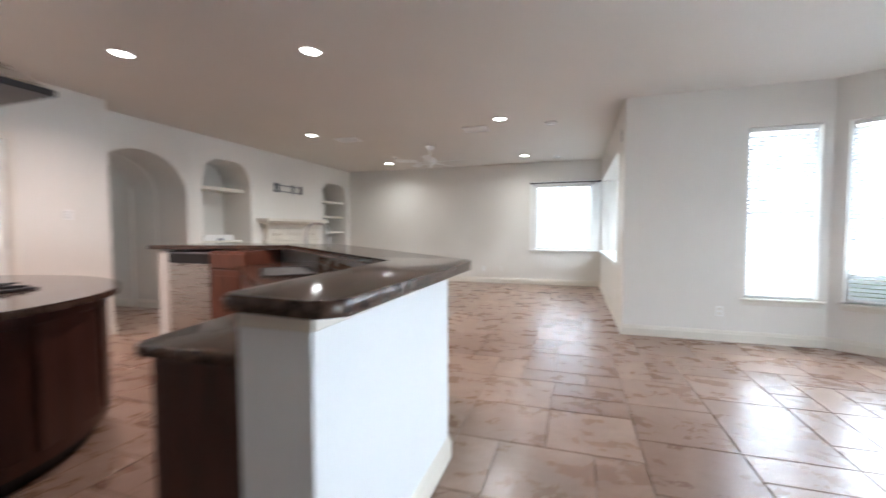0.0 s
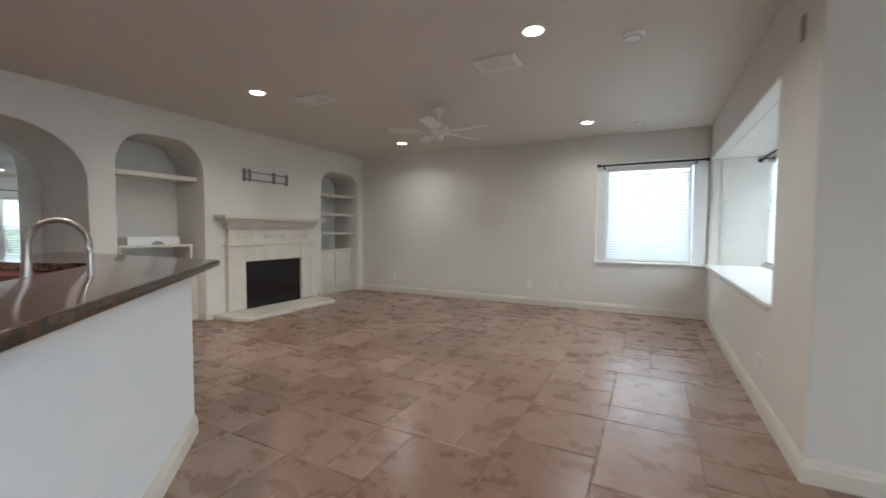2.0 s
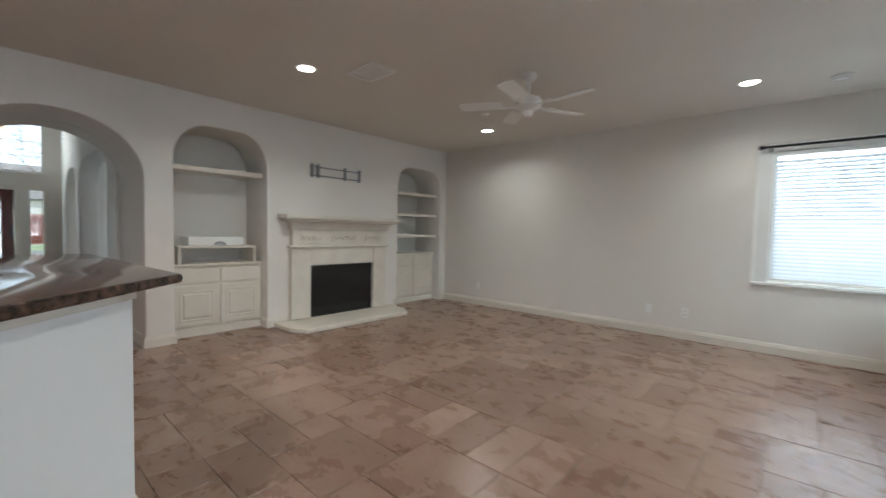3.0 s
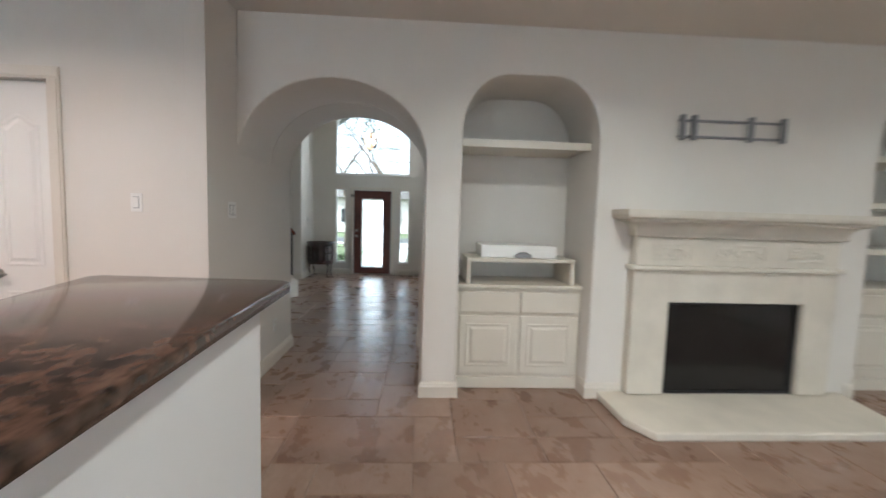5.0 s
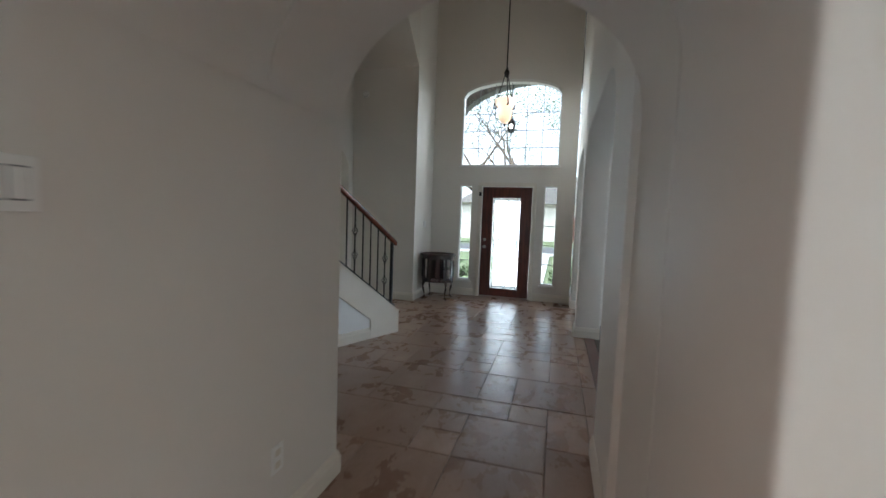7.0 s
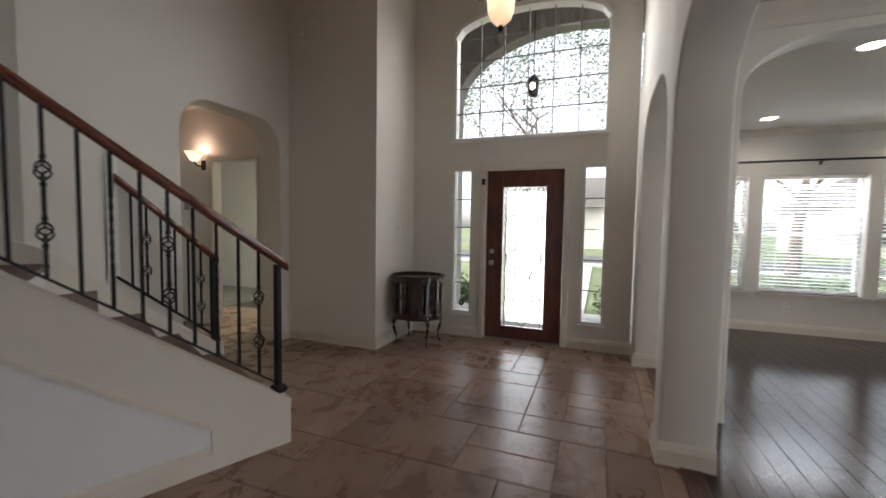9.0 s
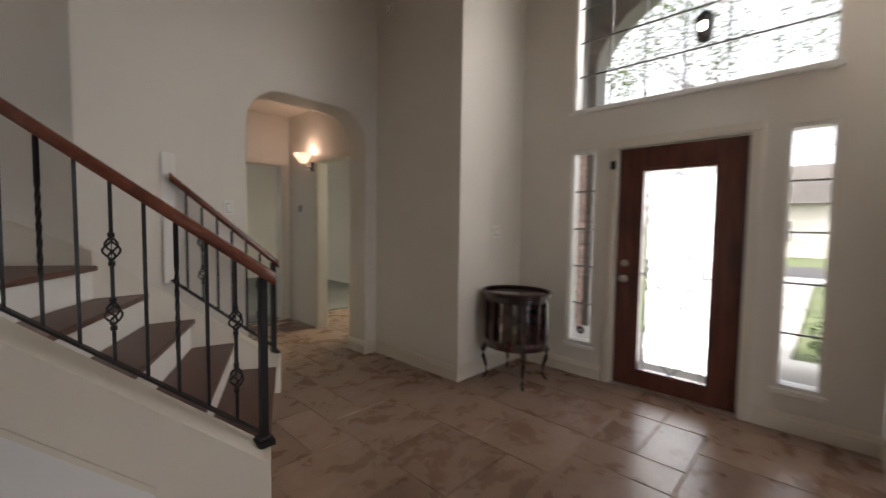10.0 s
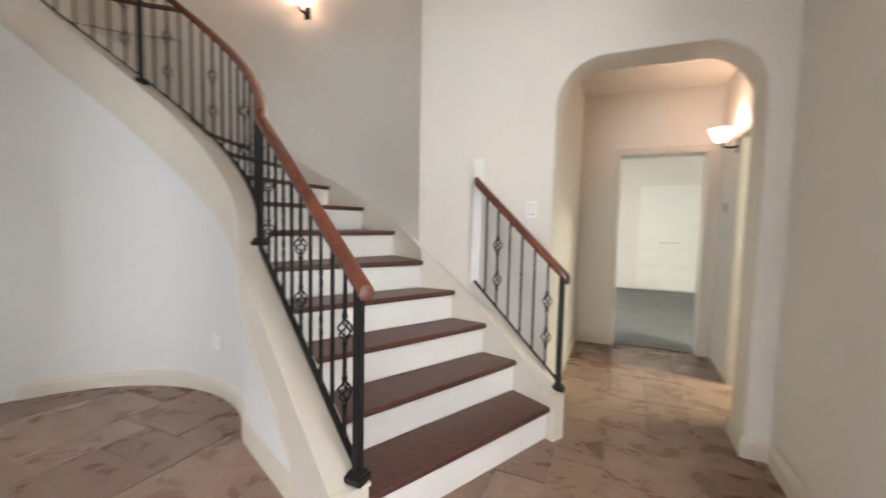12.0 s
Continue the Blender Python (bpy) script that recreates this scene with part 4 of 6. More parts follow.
def baluster(root, p, z0, z1, style):
    key = (style, round(z1 - z0, 2))
    h = round(z1 - z0, 2)
    e = root
    if key not in SHARED:
        bm = bmesh.new()
        if style == 2:
            n = 40
            rings = []
            for i in range(n + 1):
                t = i / n
                tw = 0.0 if t < 0.25 else min(1, (t - 0.25) / 0.5) * 10
                rings.append([bm.verts.new((0.0095 * math.cos(tw + k * math.pi / 2 + math.pi / 4), 0.0095 * math.sin(tw + k * math.pi / 2 + math.pi / 4), h * t)) for k in range(4)])
            for a, b in zip(rings, rings[1:]):
                for k in range(4):
                    bm.faces.new((a[k], a[(k + 1) % 4], b[(k + 1) % 4], b[k]))
        elif style == 1:
            a, c = h * 0.27, h * 0.63
            rows = [(0, 0.009), (a - 0.055, 0.009), (a - 0.05, 0.002), (a + 0.05, 0.002), (a + 0.055, 0.009), (c - 0.055, 0.009), (c - 0.05, 0.002), (c + 0.05, 0.002), (c + 0.055, 0.009), (h, 0.009)]
            add_lathe(bm, [(0, 0)] + [(r, z) for z, r in rows] + [(0, h)], 4)
            bm.transform(Matrix.Rotation(math.pi / 4, 4, "Z"))
        else:
            add_box(bm, -0.0065, 0.0065, -0.0065, 0.0065, 0, h)
        SHARED[key] = part("baluster", bm, M_IRON, e)
        ob = SHARED[key]
    else:
        ob = new("baluster", SHARED[key].data)
        ob.parent = e
    ob.location = Vector((p.x, p.y, z0)) - e.location
    if style == 1:
        kb = ("basket", h)
        if kb not in SHARED:
            SHARED[kb] = [basket(ob, h * 0.27).data, basket(ob, h * 0.63).data]
        else:
            for me in SHARED[kb]:
                o = new("basket", me)
                o.parent = ob
                tagged(o, "twisted iron basket")
    return ob


def post(root, p, z0, z1, w=0.034, name="newel_post"):
    bm = box(p.x - w / 2, p.x + w / 2, p.y - w / 2, p.y + w / 2, z0, z1, 0.003)
    o = part(name, bm, M_IRON, root, "square black iron newel post", world=True)
    bm = box(p.x - 0.04, p.x + 0.04, p.y - 0.04, p.y + 0.04, z0, z0 + 0.03, 0.004)
    add_box(bm, p.x - 0.032, p.x + 0.032, p.y - 0.032, p.y + 0.032, z0 + 0.03, z0 + 0.045, 0.004)
    q = part("post_shoe", bm, M_IRON, root, "black iron post shoe", world=True)
    return o


def rail_profile(path, name, root, w=0.030, h=0.028):
    """A moulded wooden handrail swept along path."""
    prof = [(-w * 0.75, -h), (w * 0.75, -h), (w, -h * 0.3), (w, h * 0.35), (w * 0.6, h), (-w * 0.6, h), (-w, h * 0.35), (-w, -h * 0.3)]
    bm = bmesh.new()
    rings = []
    for i, p in enumerate(path):
        d = path[min(i + 1, len(path) - 1)] - path[max(i - 1, 0)]
        s = Vector((d.y, -d.x, 0)).normalized()
        rings.append([bm.verts.new(p + s * x + Vector((0, 0, z))) for x, z in prof])
    for a, b in zip(rings, rings[1:]):
        for k in range(8):
            bm.faces.new((a[k], a[(k + 1) % 8], b[(k + 1) % 8], b[k]))
    bm.faces.new(rings[0][::-1]), bm.faces.new(rings[-1])
    bmesh.ops.bevel(bm, geom=list(bm.edges), offset=0.002, segments=1, affect="EDGES")
    return part(name, bm, M_RAIL, root, "red-brown stained wooden handrail", world=True, smooth=True)


def rail_z(u):
    return RISE * max(u, 0.6) + 0.895


ra = thing("stair_railing", (-8.22, 2.55, 0.25), "black iron railing with a red-brown wooden handrail on the stairs", "railing", "stair railings")
LAST = 15.9
rail_profile([Vector((*inner(0.78 + i * 0.15), rail_z(0.78 + i * 0.15))) for i in range(int((LAST - 0.78) / 0.15))], "handrail", ra, 0.034, 0.03)
low = [Vector((*inner(1.05 + i * 0.15), RISE * (1.05 + i * 0.15) + 0.125)) for i in range(int((LAST - 1.2) / 0.15))]
bm = bmesh.new()
rings = []
for i, p in enumerate(low):
    d = low[min(i + 1, len(low) - 1)] - low[max(i - 1, 0)]
    s = Vector((d.y, -d.x, 0)).normalized() * 0.014
    rings.append([bm.verts.new(p + v) for v in (s, s + Vector((0, 0, 0.014)), -s + Vector((0, 0, 0.014)), -s)])
for a, b in zip(rings, rings[1:]):
    for k in range(4):
        bm.faces.new((a[k], a[(k + 1) % 4], b[(k + 1) % 4], b[k]))
part("bottom_rail", bm, M_IRON, ra, "black iron bottom rail", world=True)
post(ra, inner(0.98), RISE + 0.075, rail_z(0.98) - 0.03)
post(ra, inner(5.25), RISE * 5.25 + 0.075, rail_z(5.25) - 0.03)
post(ra, inner(10.95), RISE * 10.95 + 0.075, rail_z(10.95) - 0.03)
for lo_u, hi_u, count in ((0.98, 5.25, 10), (5.25, 10.95, 14), (10.95, 15.9, 12)):
    for i in range(count):
        u = lo_u + (hi_u - lo_u) * (i + 1) / (count + 1)
        baluster(ra, inner(u), RISE * u + 0.135, rail_z(u) - 0.03, (1, 0, 2, 0)[i % 4])

rb = thing("stair_railing", (-8.93, 1.29, 0.25), "short black iron railing with a wooden handrail beside the wall", "railing", "stair railings")
B0, B1 = Vector((-8.86, 1.315)), Vector((-8.22, 1.14))


def bz(t):
    return 1.03 + 0.60 * t


rail_profile([Vector((*(B0.lerp(B1, t)), bz(t))) for t in (-0.06, 0.0, 0.25, 0.5, 0.75, 1.0)], "handrail", rb, 0.034, 0.03)
bm = tube([Vector((*B0, 0.34)), Vector((*B1, 0.34 + 0.57))], 0.011, 4)
part("bottom_rail", bm, M_IRON, rb, "black iron bottom rail", world=True)
post(rb, B0, 0.27, bz(0) - 0.02, 0.036)
for i in range(6):
    t = (i + 1) / 7
    p = B0.lerp(B1, t)
    baluster(rb, p, 0.35 + 0.57 * t, bz(t) - 0.03, (1, 0, 2, 0, 1, 0)[i])
part("wall_plate", box(-8.26, -8.18, 1.103, 1.12, 0.88, 1.80, 0.01), M_WHITE, rb, "white painted wall plate", world=True)

# ---- fireplace ----
fp = thing("fireplace", (-4.44, 7.24, 0), "cream cast stone fireplace surround with a stepped mantel shelf", "fireplace")
yc = 7.225
FXF = -4.44


def fbox(name, x1, y0, y1, z0, z1, bev=0.006, mat=None, label="", parent=None):
    return part(name, box(FXF + 0.001, x1, y0, y1, z0, z1, bev), mat or M_STONE, parent or fp, label, world=True)


fbox("leg", -4.35, 6.40, 6.69, 0.07, 1.05)
fbox("leg", -4.35, 7.785, 8.04, 0.07, 1.05)
fbox("lintel", -4.353, 6.69, 7.783, 0.80, 1.05)
fbox("moulding", -4.32, 6.37, 8.07, 1.05, 1.085, 0.01)
fr = fbox("frieze", -4.345, 6.41, 8.03, 1.085, 1.30)
for y0, y1 in ((6.53, 6.83), (7.02, 7.42), (7.61, 7.91)):
    bm = bmesh.new()
    for a, b, c, q in ((y0, y1, 1.13, 1.137), (y0, y1, 1.243, 1.25), (y0, y0 + 0.007, 1.137, 1.243), (y1 - 0.007, y1, 1.137, 1.243)):
        add_box(bm, -4.3449, -4.338, a, b, c, q, 0.001, 1)
    n = 28
    add_tube(bm, [(-4.342, y0 + 0.025 + (y1 - y0 - 0.05) * k / n, 1.19 + 0.028 * math.sin(k * 0.9)) for k in range(n + 1)], 0.008, 6)
    for k in range(5):
        yk = y0 + 0.04 + (y1 - y0 - 0.08) * k / 4
        leaf = bmesh.ops.create_icosphere(bm, subdivisions=1, radius=1)["verts"]
        for v in leaf:
            x, y, z = v.co
            v.co = Vector((-4.343 + 0.009 * x, yk + 0.022 * y + 0.01 * z, 1.19 + (0.022 if k % 2 else -0.022) + 0.013 * z - 0.008 * y))
    part("carved_panel", bm, M_STONE, fr, "carved relief panel", world=True)


def sweep(path, profile):
    """A profile of (out, up) points mitred round an open path, on its right side."""
    pts = [v2(p) for p in path]
    bm, rings = bmesh.new(), []
    for i, p in enumerate(pts):
        d0 = (p - pts[i - 1] if i else pts[1] - p).normalized()
        d1 = (pts[i + 1] - p if i < len(pts) - 1 else d0).normalized()
        n0, n1 = Vector((d0.y, -d0.x)), Vector((d1.y, -d1.x))
        m = (n0 + n1) / max(0.3, (n0 + n1).dot(n0))
        rings.append([bm.verts.new((p.x + m.x * o, p.y + m.y * o, u)) for o, u in profile])
    k = len(profile)
    for a, b in zip(rings, rings[1:]):
        for q in range(k):
            bm.faces.new((a[q], a[(q + 1) % k], b[(q + 1) % k], b[q]))
    bm.faces.new(rings[0][::-1]), bm.faces.new(rings[-1])
    return bm


MANTEL = [(-4.439, 8.03), (-4.345, 8.03), (-4.345, 6.41), (-4.439, 6.41)]
COVE = [(0.03 + 0.075 * (1 - math.cos(math.pi / 2 * k / 8)), 1.335 + 0.075 * math.sin(math.pi / 2 * k / 8)) for k in range(9)]
part("mantel_bead", sweep(MANTEL[::-1], [(-0.002, 1.301), (0.022, 1.301), (0.03, 1.312), (0.03, 1.334), (-0.002, 1.334)]), M_STONE, fp, world=True)
part("mantel_cove", sweep(MANTEL[::-1], [(-0.002, 1.3345)] + COVE + [(0.125, 1.412), (0.125, 1.43), (-0.002, 1.43)]), M_STONE, fp, world=True, smooth=True)
part("mantel_shelf", sweep(MANTEL[::-1], [(-0.002, 1.4305), (0.15, 1.4305), (0.165, 1.445), (0.17, 1.465), (0.17, 1.50), (-0.002, 1.50)]), M_STONE, fp, "cream stone mantel shelf", world=True)
part("mantel_top", box(-4.439, -4.34, 6.40, 8.04, 1.43, 1.499), M_STONE, fp, world=True)
part("hearth", prism([(-4.439, 6.20), (-4.0, 6.20), (-3.80, 6.32), (-3.80, 8.02), (-4.0, 8.16), (-4.439, 8.24)], 0.001, 0.06, 0.012), M_STONE, fp, "cream stone hearth slab", world=True)
bm = box(-4.95, -4.436, 6.69, 7.783, 0.06, 0.80)
bm.faces.ensure_lookup_table()
bmesh.ops.delete(bm, geom=[f for f in bm.faces if f.normal.x > 0.9], context="FACES")
fbx = part("firebox_glass", box(-4.43, -4.405, 6.695, 7.778, 0.066, 0.794, 0.003), M_FIREGLASS, fp, "black glossy firebox glass", world=True)
bm = box(-4.404, -4.39, 6.692, 7.781, 0.778, 0.798, 0.002)
add_box(bm, -4.404, -4.39, 6.692, 7.781, 0.062, 0.082, 0.002)
add_box(bm, -4.404, -4.39, 6.692, 6.71, 0.083, 0.777, 0.002)
add_box(bm, -4.404, -4.39, 7.763, 7.781, 0.083, 0.777, 0.002)
part("firebox_frame", bm, M_BLACK, fbx, "thin black metal frame", world=True)

# tv bracket
tv = thing("tv_bracket", (-4.43, 7.12, 2.08), "grey steel television wall bracket over the fireplace", "bracket")
for z in (2.07, 2.19):
    part("rail", box(-4.437, -4.415, 6.71, 7.53, z - 0.008, z + 0.008, 0.002), M_GREY, tv, world=True)
for y in (6.71, 6.80, 7.25, 7.51):
    part("upright", box(-4.415, -4.385, y, y + 0.035, 2.04, 2.225, 0.003), M_GREY, tv, world=True)


# ---- niche cabinets ----
def niche_cabinet(y0, y1, top, label):
    e = thing("niche_cabinet", (-4.62, (y0 + y1) / 2, 0), label, "cabinet", "built-in niche cabinets")
    x = -4.62
    part("body", box(-5.09, x, y0, y1, 0.10, top - 0.03), M_CREAM, e, world=True)
    part("toe_kick", box(-5.09, x + 0.015, y0, y1, 0.002, 0.098, 0.004), M_CREAM, e, world=True)
    part("countertop", box(-5.09, x + 0.03, y0, y1, top - 0.03, top, 0.006), M_CREAM, e, world=True)
    m = (y0 + y1) / 2
    for a, b in ((y0 + 0.03, m - 0.015), (m + 0.015, y1 - 0.03)):
        # local frame of a face that looks along +x
        dr = part("drawer", box(x, x + 0.02, a, b, top - 0.23, top - 0.06, 0.005), M_CREAM, e, world=True)
        dd = part("door", box(x, x + 0.02, a, b, 0.13, top - 0.26, 0.005), M_CREAM, e, world=True)
        bm = bmesh.new()
        panel_relief(bm, -b + 0.055, -a - 0.055, 0.19, top - 0.32, 0, 0.008)
        bmesh.ops.rotate(bm, verts=bm.verts, cent=(0, 0, 0), matrix=Matrix.Rotation(-math.pi / 2, 3, "Z"))
        bmesh.ops.scale(bm, verts=bm.verts, vec=(1, 1, 1))
        bmesh.ops.translate(bm, verts=bm.verts, vec=(x + 0.02, 0, 0))
        if min(v.co.y for v in bm.verts) < 0:
            for v in bm.verts:
                v.co.y = -v.co.y
        part("raised_panel", bm, M_CREAM, dd, world=True)
    return e


niche_cabinet(5.075, 6.11, 0.87, "cream built-in cabinet with two raised panel doors under shelves")
niche_cabinet(8.375, 9.445, 0.90, "cream built-in cabinet with two doors beside the fireplace")


def shelf(y0, y1, z, th=0.035, x=-4.66):
    e = thing("niche_shelf", (x, y0, z), "cream painted wooden shelf fixed in a niche", "shelf", "niche shelves")
    part("board", box(-5.09, x, y0, y1, z - th, z, 0.004), M_CREAM, e, world=True)
    part("edge_strip", box(x, x + 0.014, y0, y1, z - th - 0.012, z + 0.002, 0.004), M_CREAM, e, world=True)


shelf(5.075, 6.11, 2.02, 0.045, -4.60)
for z in (1.24, 1.62, 2.0):
    shelf(8.375, 9.445, z, 0.035, -4.55)
ms = thing("media_stand", (-4.62, 5.6, 0.87), "cream open media stand standing on the cabinet", "stand")
part("top", box(-5.02, -4.60, 5.15, 6.04, 1.055, 1.085, 0.004), M_CREAM, ms, world=True)
for y in (5.15, 6.005):
    part("side", box(-5.02, -4.61, y, y + 0.035, 0.871, 1.055, 0.003), M_CREAM, ms, world=True)
bx = thing("white_box", (-4.75, 5.6, 1.085), "flat white equipment box lying on the stand", "box")
part("case", box(-4.98, -4.66, 5.27, 5.90, 1.086, 1.19, 0.006), M_WHITE, bx, world=True)
bm = bmesh.new()
for t in (0,):
    add_lathe(bm, [(0.0, 0.0), (0.075, 0.0), (0.06, 0.016), (0, 0.02)], 16, (0, 0, 0))
bmesh.ops.rotate(bm, verts=bm.verts, cent=(0, 0, 0), matrix=Matrix.Rotation(math.pi / 2, 3, "Y"))
for v in bm.verts:
    v.co.z = max(v.co.z, -0.001) * 0.6
bmesh.ops.translate(bm, verts=bm.verts, vec=(-4.66, 5.62, 1.09))
part("dark_tab", bm, M_GREY, bx, "dark half-round tab", world=True)


# ---- ceiling fittings ----
def can_light(x, y, z, watts, colour=WARM, r=0.075):
    e = thing("recessed_light", (x, y, z), "round white recessed ceiling light, lit", "ceiling light", "recessed ceiling lights")
    part("trim_ring", lathe([(r + 0.022, 0.0), (r + 0.02, -0.006), (r, -0.006), (r - 0.004, -0.002), (r - 0.004, -0.0005)], 28), M_WHITE, e, smooth=True)
    part("lens", lathe([(0, -0.0025), (r - 0.004, -0.0025), (r - 0.004, -0.001), (0, -0.001)], 28), M_LAMP, e, "glowing lens")
    d = bpy.data.lights.new("recessed_lamp", "AREA")
    d.shape, d.size, d.energy, d.color, d.spread = "DISK", 0.12, watts, colour, radians(150)
    o = new("recessed_lamp", d)
    o.matrix_world = look((x, y, z - 0.012), (x, y + 0.001, 0))


KITCHEN = (1.0, 0.70, 0.58)
for x, y in ((-2.50, 2.60), (-0.89, 3.08)):
    can_light(x, y, CEIL, 10, KITCHEN)
for x, y, w in ((-2.80, 5.72, 8.5), (0.305, 5.72, 8.5), (-2.80, 8.645, 4.5), (0.305, 8.645, 4.5)):
    can_light(x, y, CEIL, w)
# Added recessed light, out of view, that warms the kitchen side.
can_light(-3.4, 0.8, CEIL, 8, KITCHEN)
for x, y in ((-10.11, 6.14), (-12.12, 6.2), (-12.28, 8.05)):
    can_light(x, y, 2.62, 2)


def vent(x, y, z, w, d, label="white square ceiling air vent"):
    e = thing("ceiling_vent", (x, y, z), label, "vent", "ceiling vents")
    bm = bmesh.new()
    for x0, x1, y0, y1 in ((-w, w, -d, -d + 0.03), (-w, w, d - 0.03, d), (-w, -w + 0.03, -d + 0.03, d - 0.03), (w - 0.03, w, -d + 0.03, d - 0.03)):
        add_box(bm, x0, x1, y0, y1, -0.022, -0.001)
    part("frame", bm, M_WHITE, e)
    # No duct is cut: a black sheet gives the shade behind the slats.
    part("backing", box(-w + 0.03, w - 0.03, -d + 0.03, d - 0.03, -0.003, -0.001), M_BLACK, e, "black sheet for the shade inside the duct")
    n = 6
    for k in range(n):
        yy = -d + 0.05 + (2 * d - 0.1) * k / (n - 1)
        bm = bmesh.new()
        v = [bm.verts.new(c) for c in ((-w + 0.03, yy - 0.009, -0.005), (w - 0.03, yy - 0.009, -0.005), (w - 0.03, yy + 0.009, -0.02), (-w + 0.03, yy + 0.009, -0.02))]
        bm.faces.new(v)
        part("slat", bm, M_WHITE, e)


vent(-2.37, 6.15, CEIL, 0.19, 0.14)
vent(-0.13, 6.14, CEIL, 0.19, 0.14)
vent(-9.58, -0.05, 2.75, 0.15, 0.10)
vent(4.2, 1.6, CEIL, 0.19, 0.14)


def detector(at, rot, name="smoke_detector", label="round white smoke detector on the ceiling", r=0.06):
    e = thing(name, at, label, "detector")
    e.matrix_world = pose(*at, *rot)
    part("case", lathe([(0, -0.035), (r * 0.6, -0.034), (r * 0.95, -0.022), (r, -0.008), (r, 0)], 24), M_WHITE, e, smooth=True)
    part("grille", lathe([(r * 0.72, -0.033), (r * 0.74, -0.034), (r * 0.80, -0.030)], 24), M_GREY, e, "thin grey grille line")


detector((0.976, 6.12, CEIL), (0, 0, 0), r=0.085)
detector((0.958, 8.916, CEIL), (0, 0, 0), r=0.075)
detector((-2.33, 7.93, CEIL), (0, 0, 0), r=0.045)
detector((-10.02, 1.32, 3.38), (0, -90, 0), label="round white detector high on the foyer wall", r=0.06)

FAN_TURN = -82
fan = thing("ceiling_fan", (-1.25, 7.14, CEIL), "white five-blade ceiling fan standing still", "ceiling fan")
part("canopy", lathe([(0.07, -0.001), (0.075, -0.02), (0.055, -0.06), (0.02, -0.075), (0, -0.075)], 24), M_WHITE, fan, smooth=True)
part("downrod", lathe([(0.014, -0.07), (0.014, -0.22)], 12), M_WHITE, fan, smooth=True)
part("motor", lathe([(0, -0.20), (0.05, -0.205), (0.11, -0.23), (0.125, -0.26), (0.12, -0.30), (0.08, -0.33), (0.05, -0.345), (0.045, -0.375), (0.03, -0.395), (0, -0.40)], 28), M_WHITE, fan, smooth=True)
for k in range(5):
    a = radians(FAN_TURN + 72 * k)
    m = Matrix.Rotation(a, 4, "Z")
    arm = box(0.10, 0.24, -0.02, 0.02, -0.305, -0.297, 0.003)
    add_box(arm, 0.20, 0.27, -0.045, 0.045, -0.303, -0.297, 0.002)
    arm.transform(m)
    ar = part("blade_arm", arm, M_WHITE, fan)
    bl = prism([(0.24, -0.055), (0.30, -0.068), (0.60, -0.075), (0.645, -0.055), (0.655, 0), (0.645, 0.055), (0.60, 0.075), (0.30, 0.068), (0.24, 0.055)], -0.298, -0.290, 0.002, 1)
    bl.transform(m @ Matrix.Rotation(radians(10), 4, "X"))
    part("blade", bl, M_WHITE, fan)

# foyer pendant
pn = thing("pendant_lamp", (-8.9, 3.79, 2.545), "bell-shaped frosted glass pendant lamp hanging on chains, lit", "pendant lamp")
part("shade", lathe([(0, 0.03), (0.03, 0.035), (0.066, 0.07), (0.082, 0.12), (0.085, 0.18), (0.095, 0.235), (0.122, 0.275), (0.13, 0.29), (0.13, 0.315), (0.118, 0.325), (0.112, 0.30), (0.085, 0.24), (0.075, 0.18), (0.072, 0.12), (0.056, 0.08), (0, 0.045)], 32), M_SHADE, pn, "frosted alabaster glass bell", smooth=True)
part("finial", lathe([(0, -0.01), (0.012, 0.0), (0.02, 0.02), (0.01, 0.032), (0, 0.035)], 12), M_IRON, pn, "dark metal finial", smooth=True)
part("bulb", lathe([(0, 0.13), (0.02, 0.135), (0.03, 0.16), (0.02, 0.19), (0, 0.2)], 12), M_BULB, pn, "glowing bulb", smooth=True)
for k in range(3):
    a = radians(120 * k + 20)
    part("chain", tube([(0.115 * math.cos(a), 0.115 * math.sin(a), 0.315), (0.02 * math.cos(a), 0.02 * math.sin(a), 0.62)], 0.006, 6), M_IRON, pn)
part("hanger", lathe([(0, 0.58), (0.02, 0.6), (0.035, 0.64), (0.02, 0.68), (0.008, 0.70), (0.008, 3.07), (0.05, 3.075), (0.06, 3.079), (0, 3.079)], 12), M_IRON, pn, "dark stem and ceiling rose", smooth=True)
for k in range(3):
    a = radians(120 * k + 20)
    c, q = math.cos(a), math.sin(a)
    scroll = [(0.095 + 0.075 * math.sin(t * 4.4) * (0.4 + t), 0.335 - 0.15 * t + 0.03 * math.cos(t * 7)) for t in (i / 12 for i in range(13))]
    part("scroll_leaf", tube([(r * c, r * q, z) for r, z in scroll], [0.004 + 0.007 * math.sin(math.pi * i / 12) for i in range(13)], 6), M_IRON, pn, "dark iron scroll leaf holding the glass", smooth=True)
d = bpy.data.lights.new("pendant_bulb", "POINT")
d.energy, d.color, d.shadow_soft_size = 3, (1, 0.78, 0.6), 0.05
new("pendant_bulb", d).location = (-8.9, 3.79, 2.82)


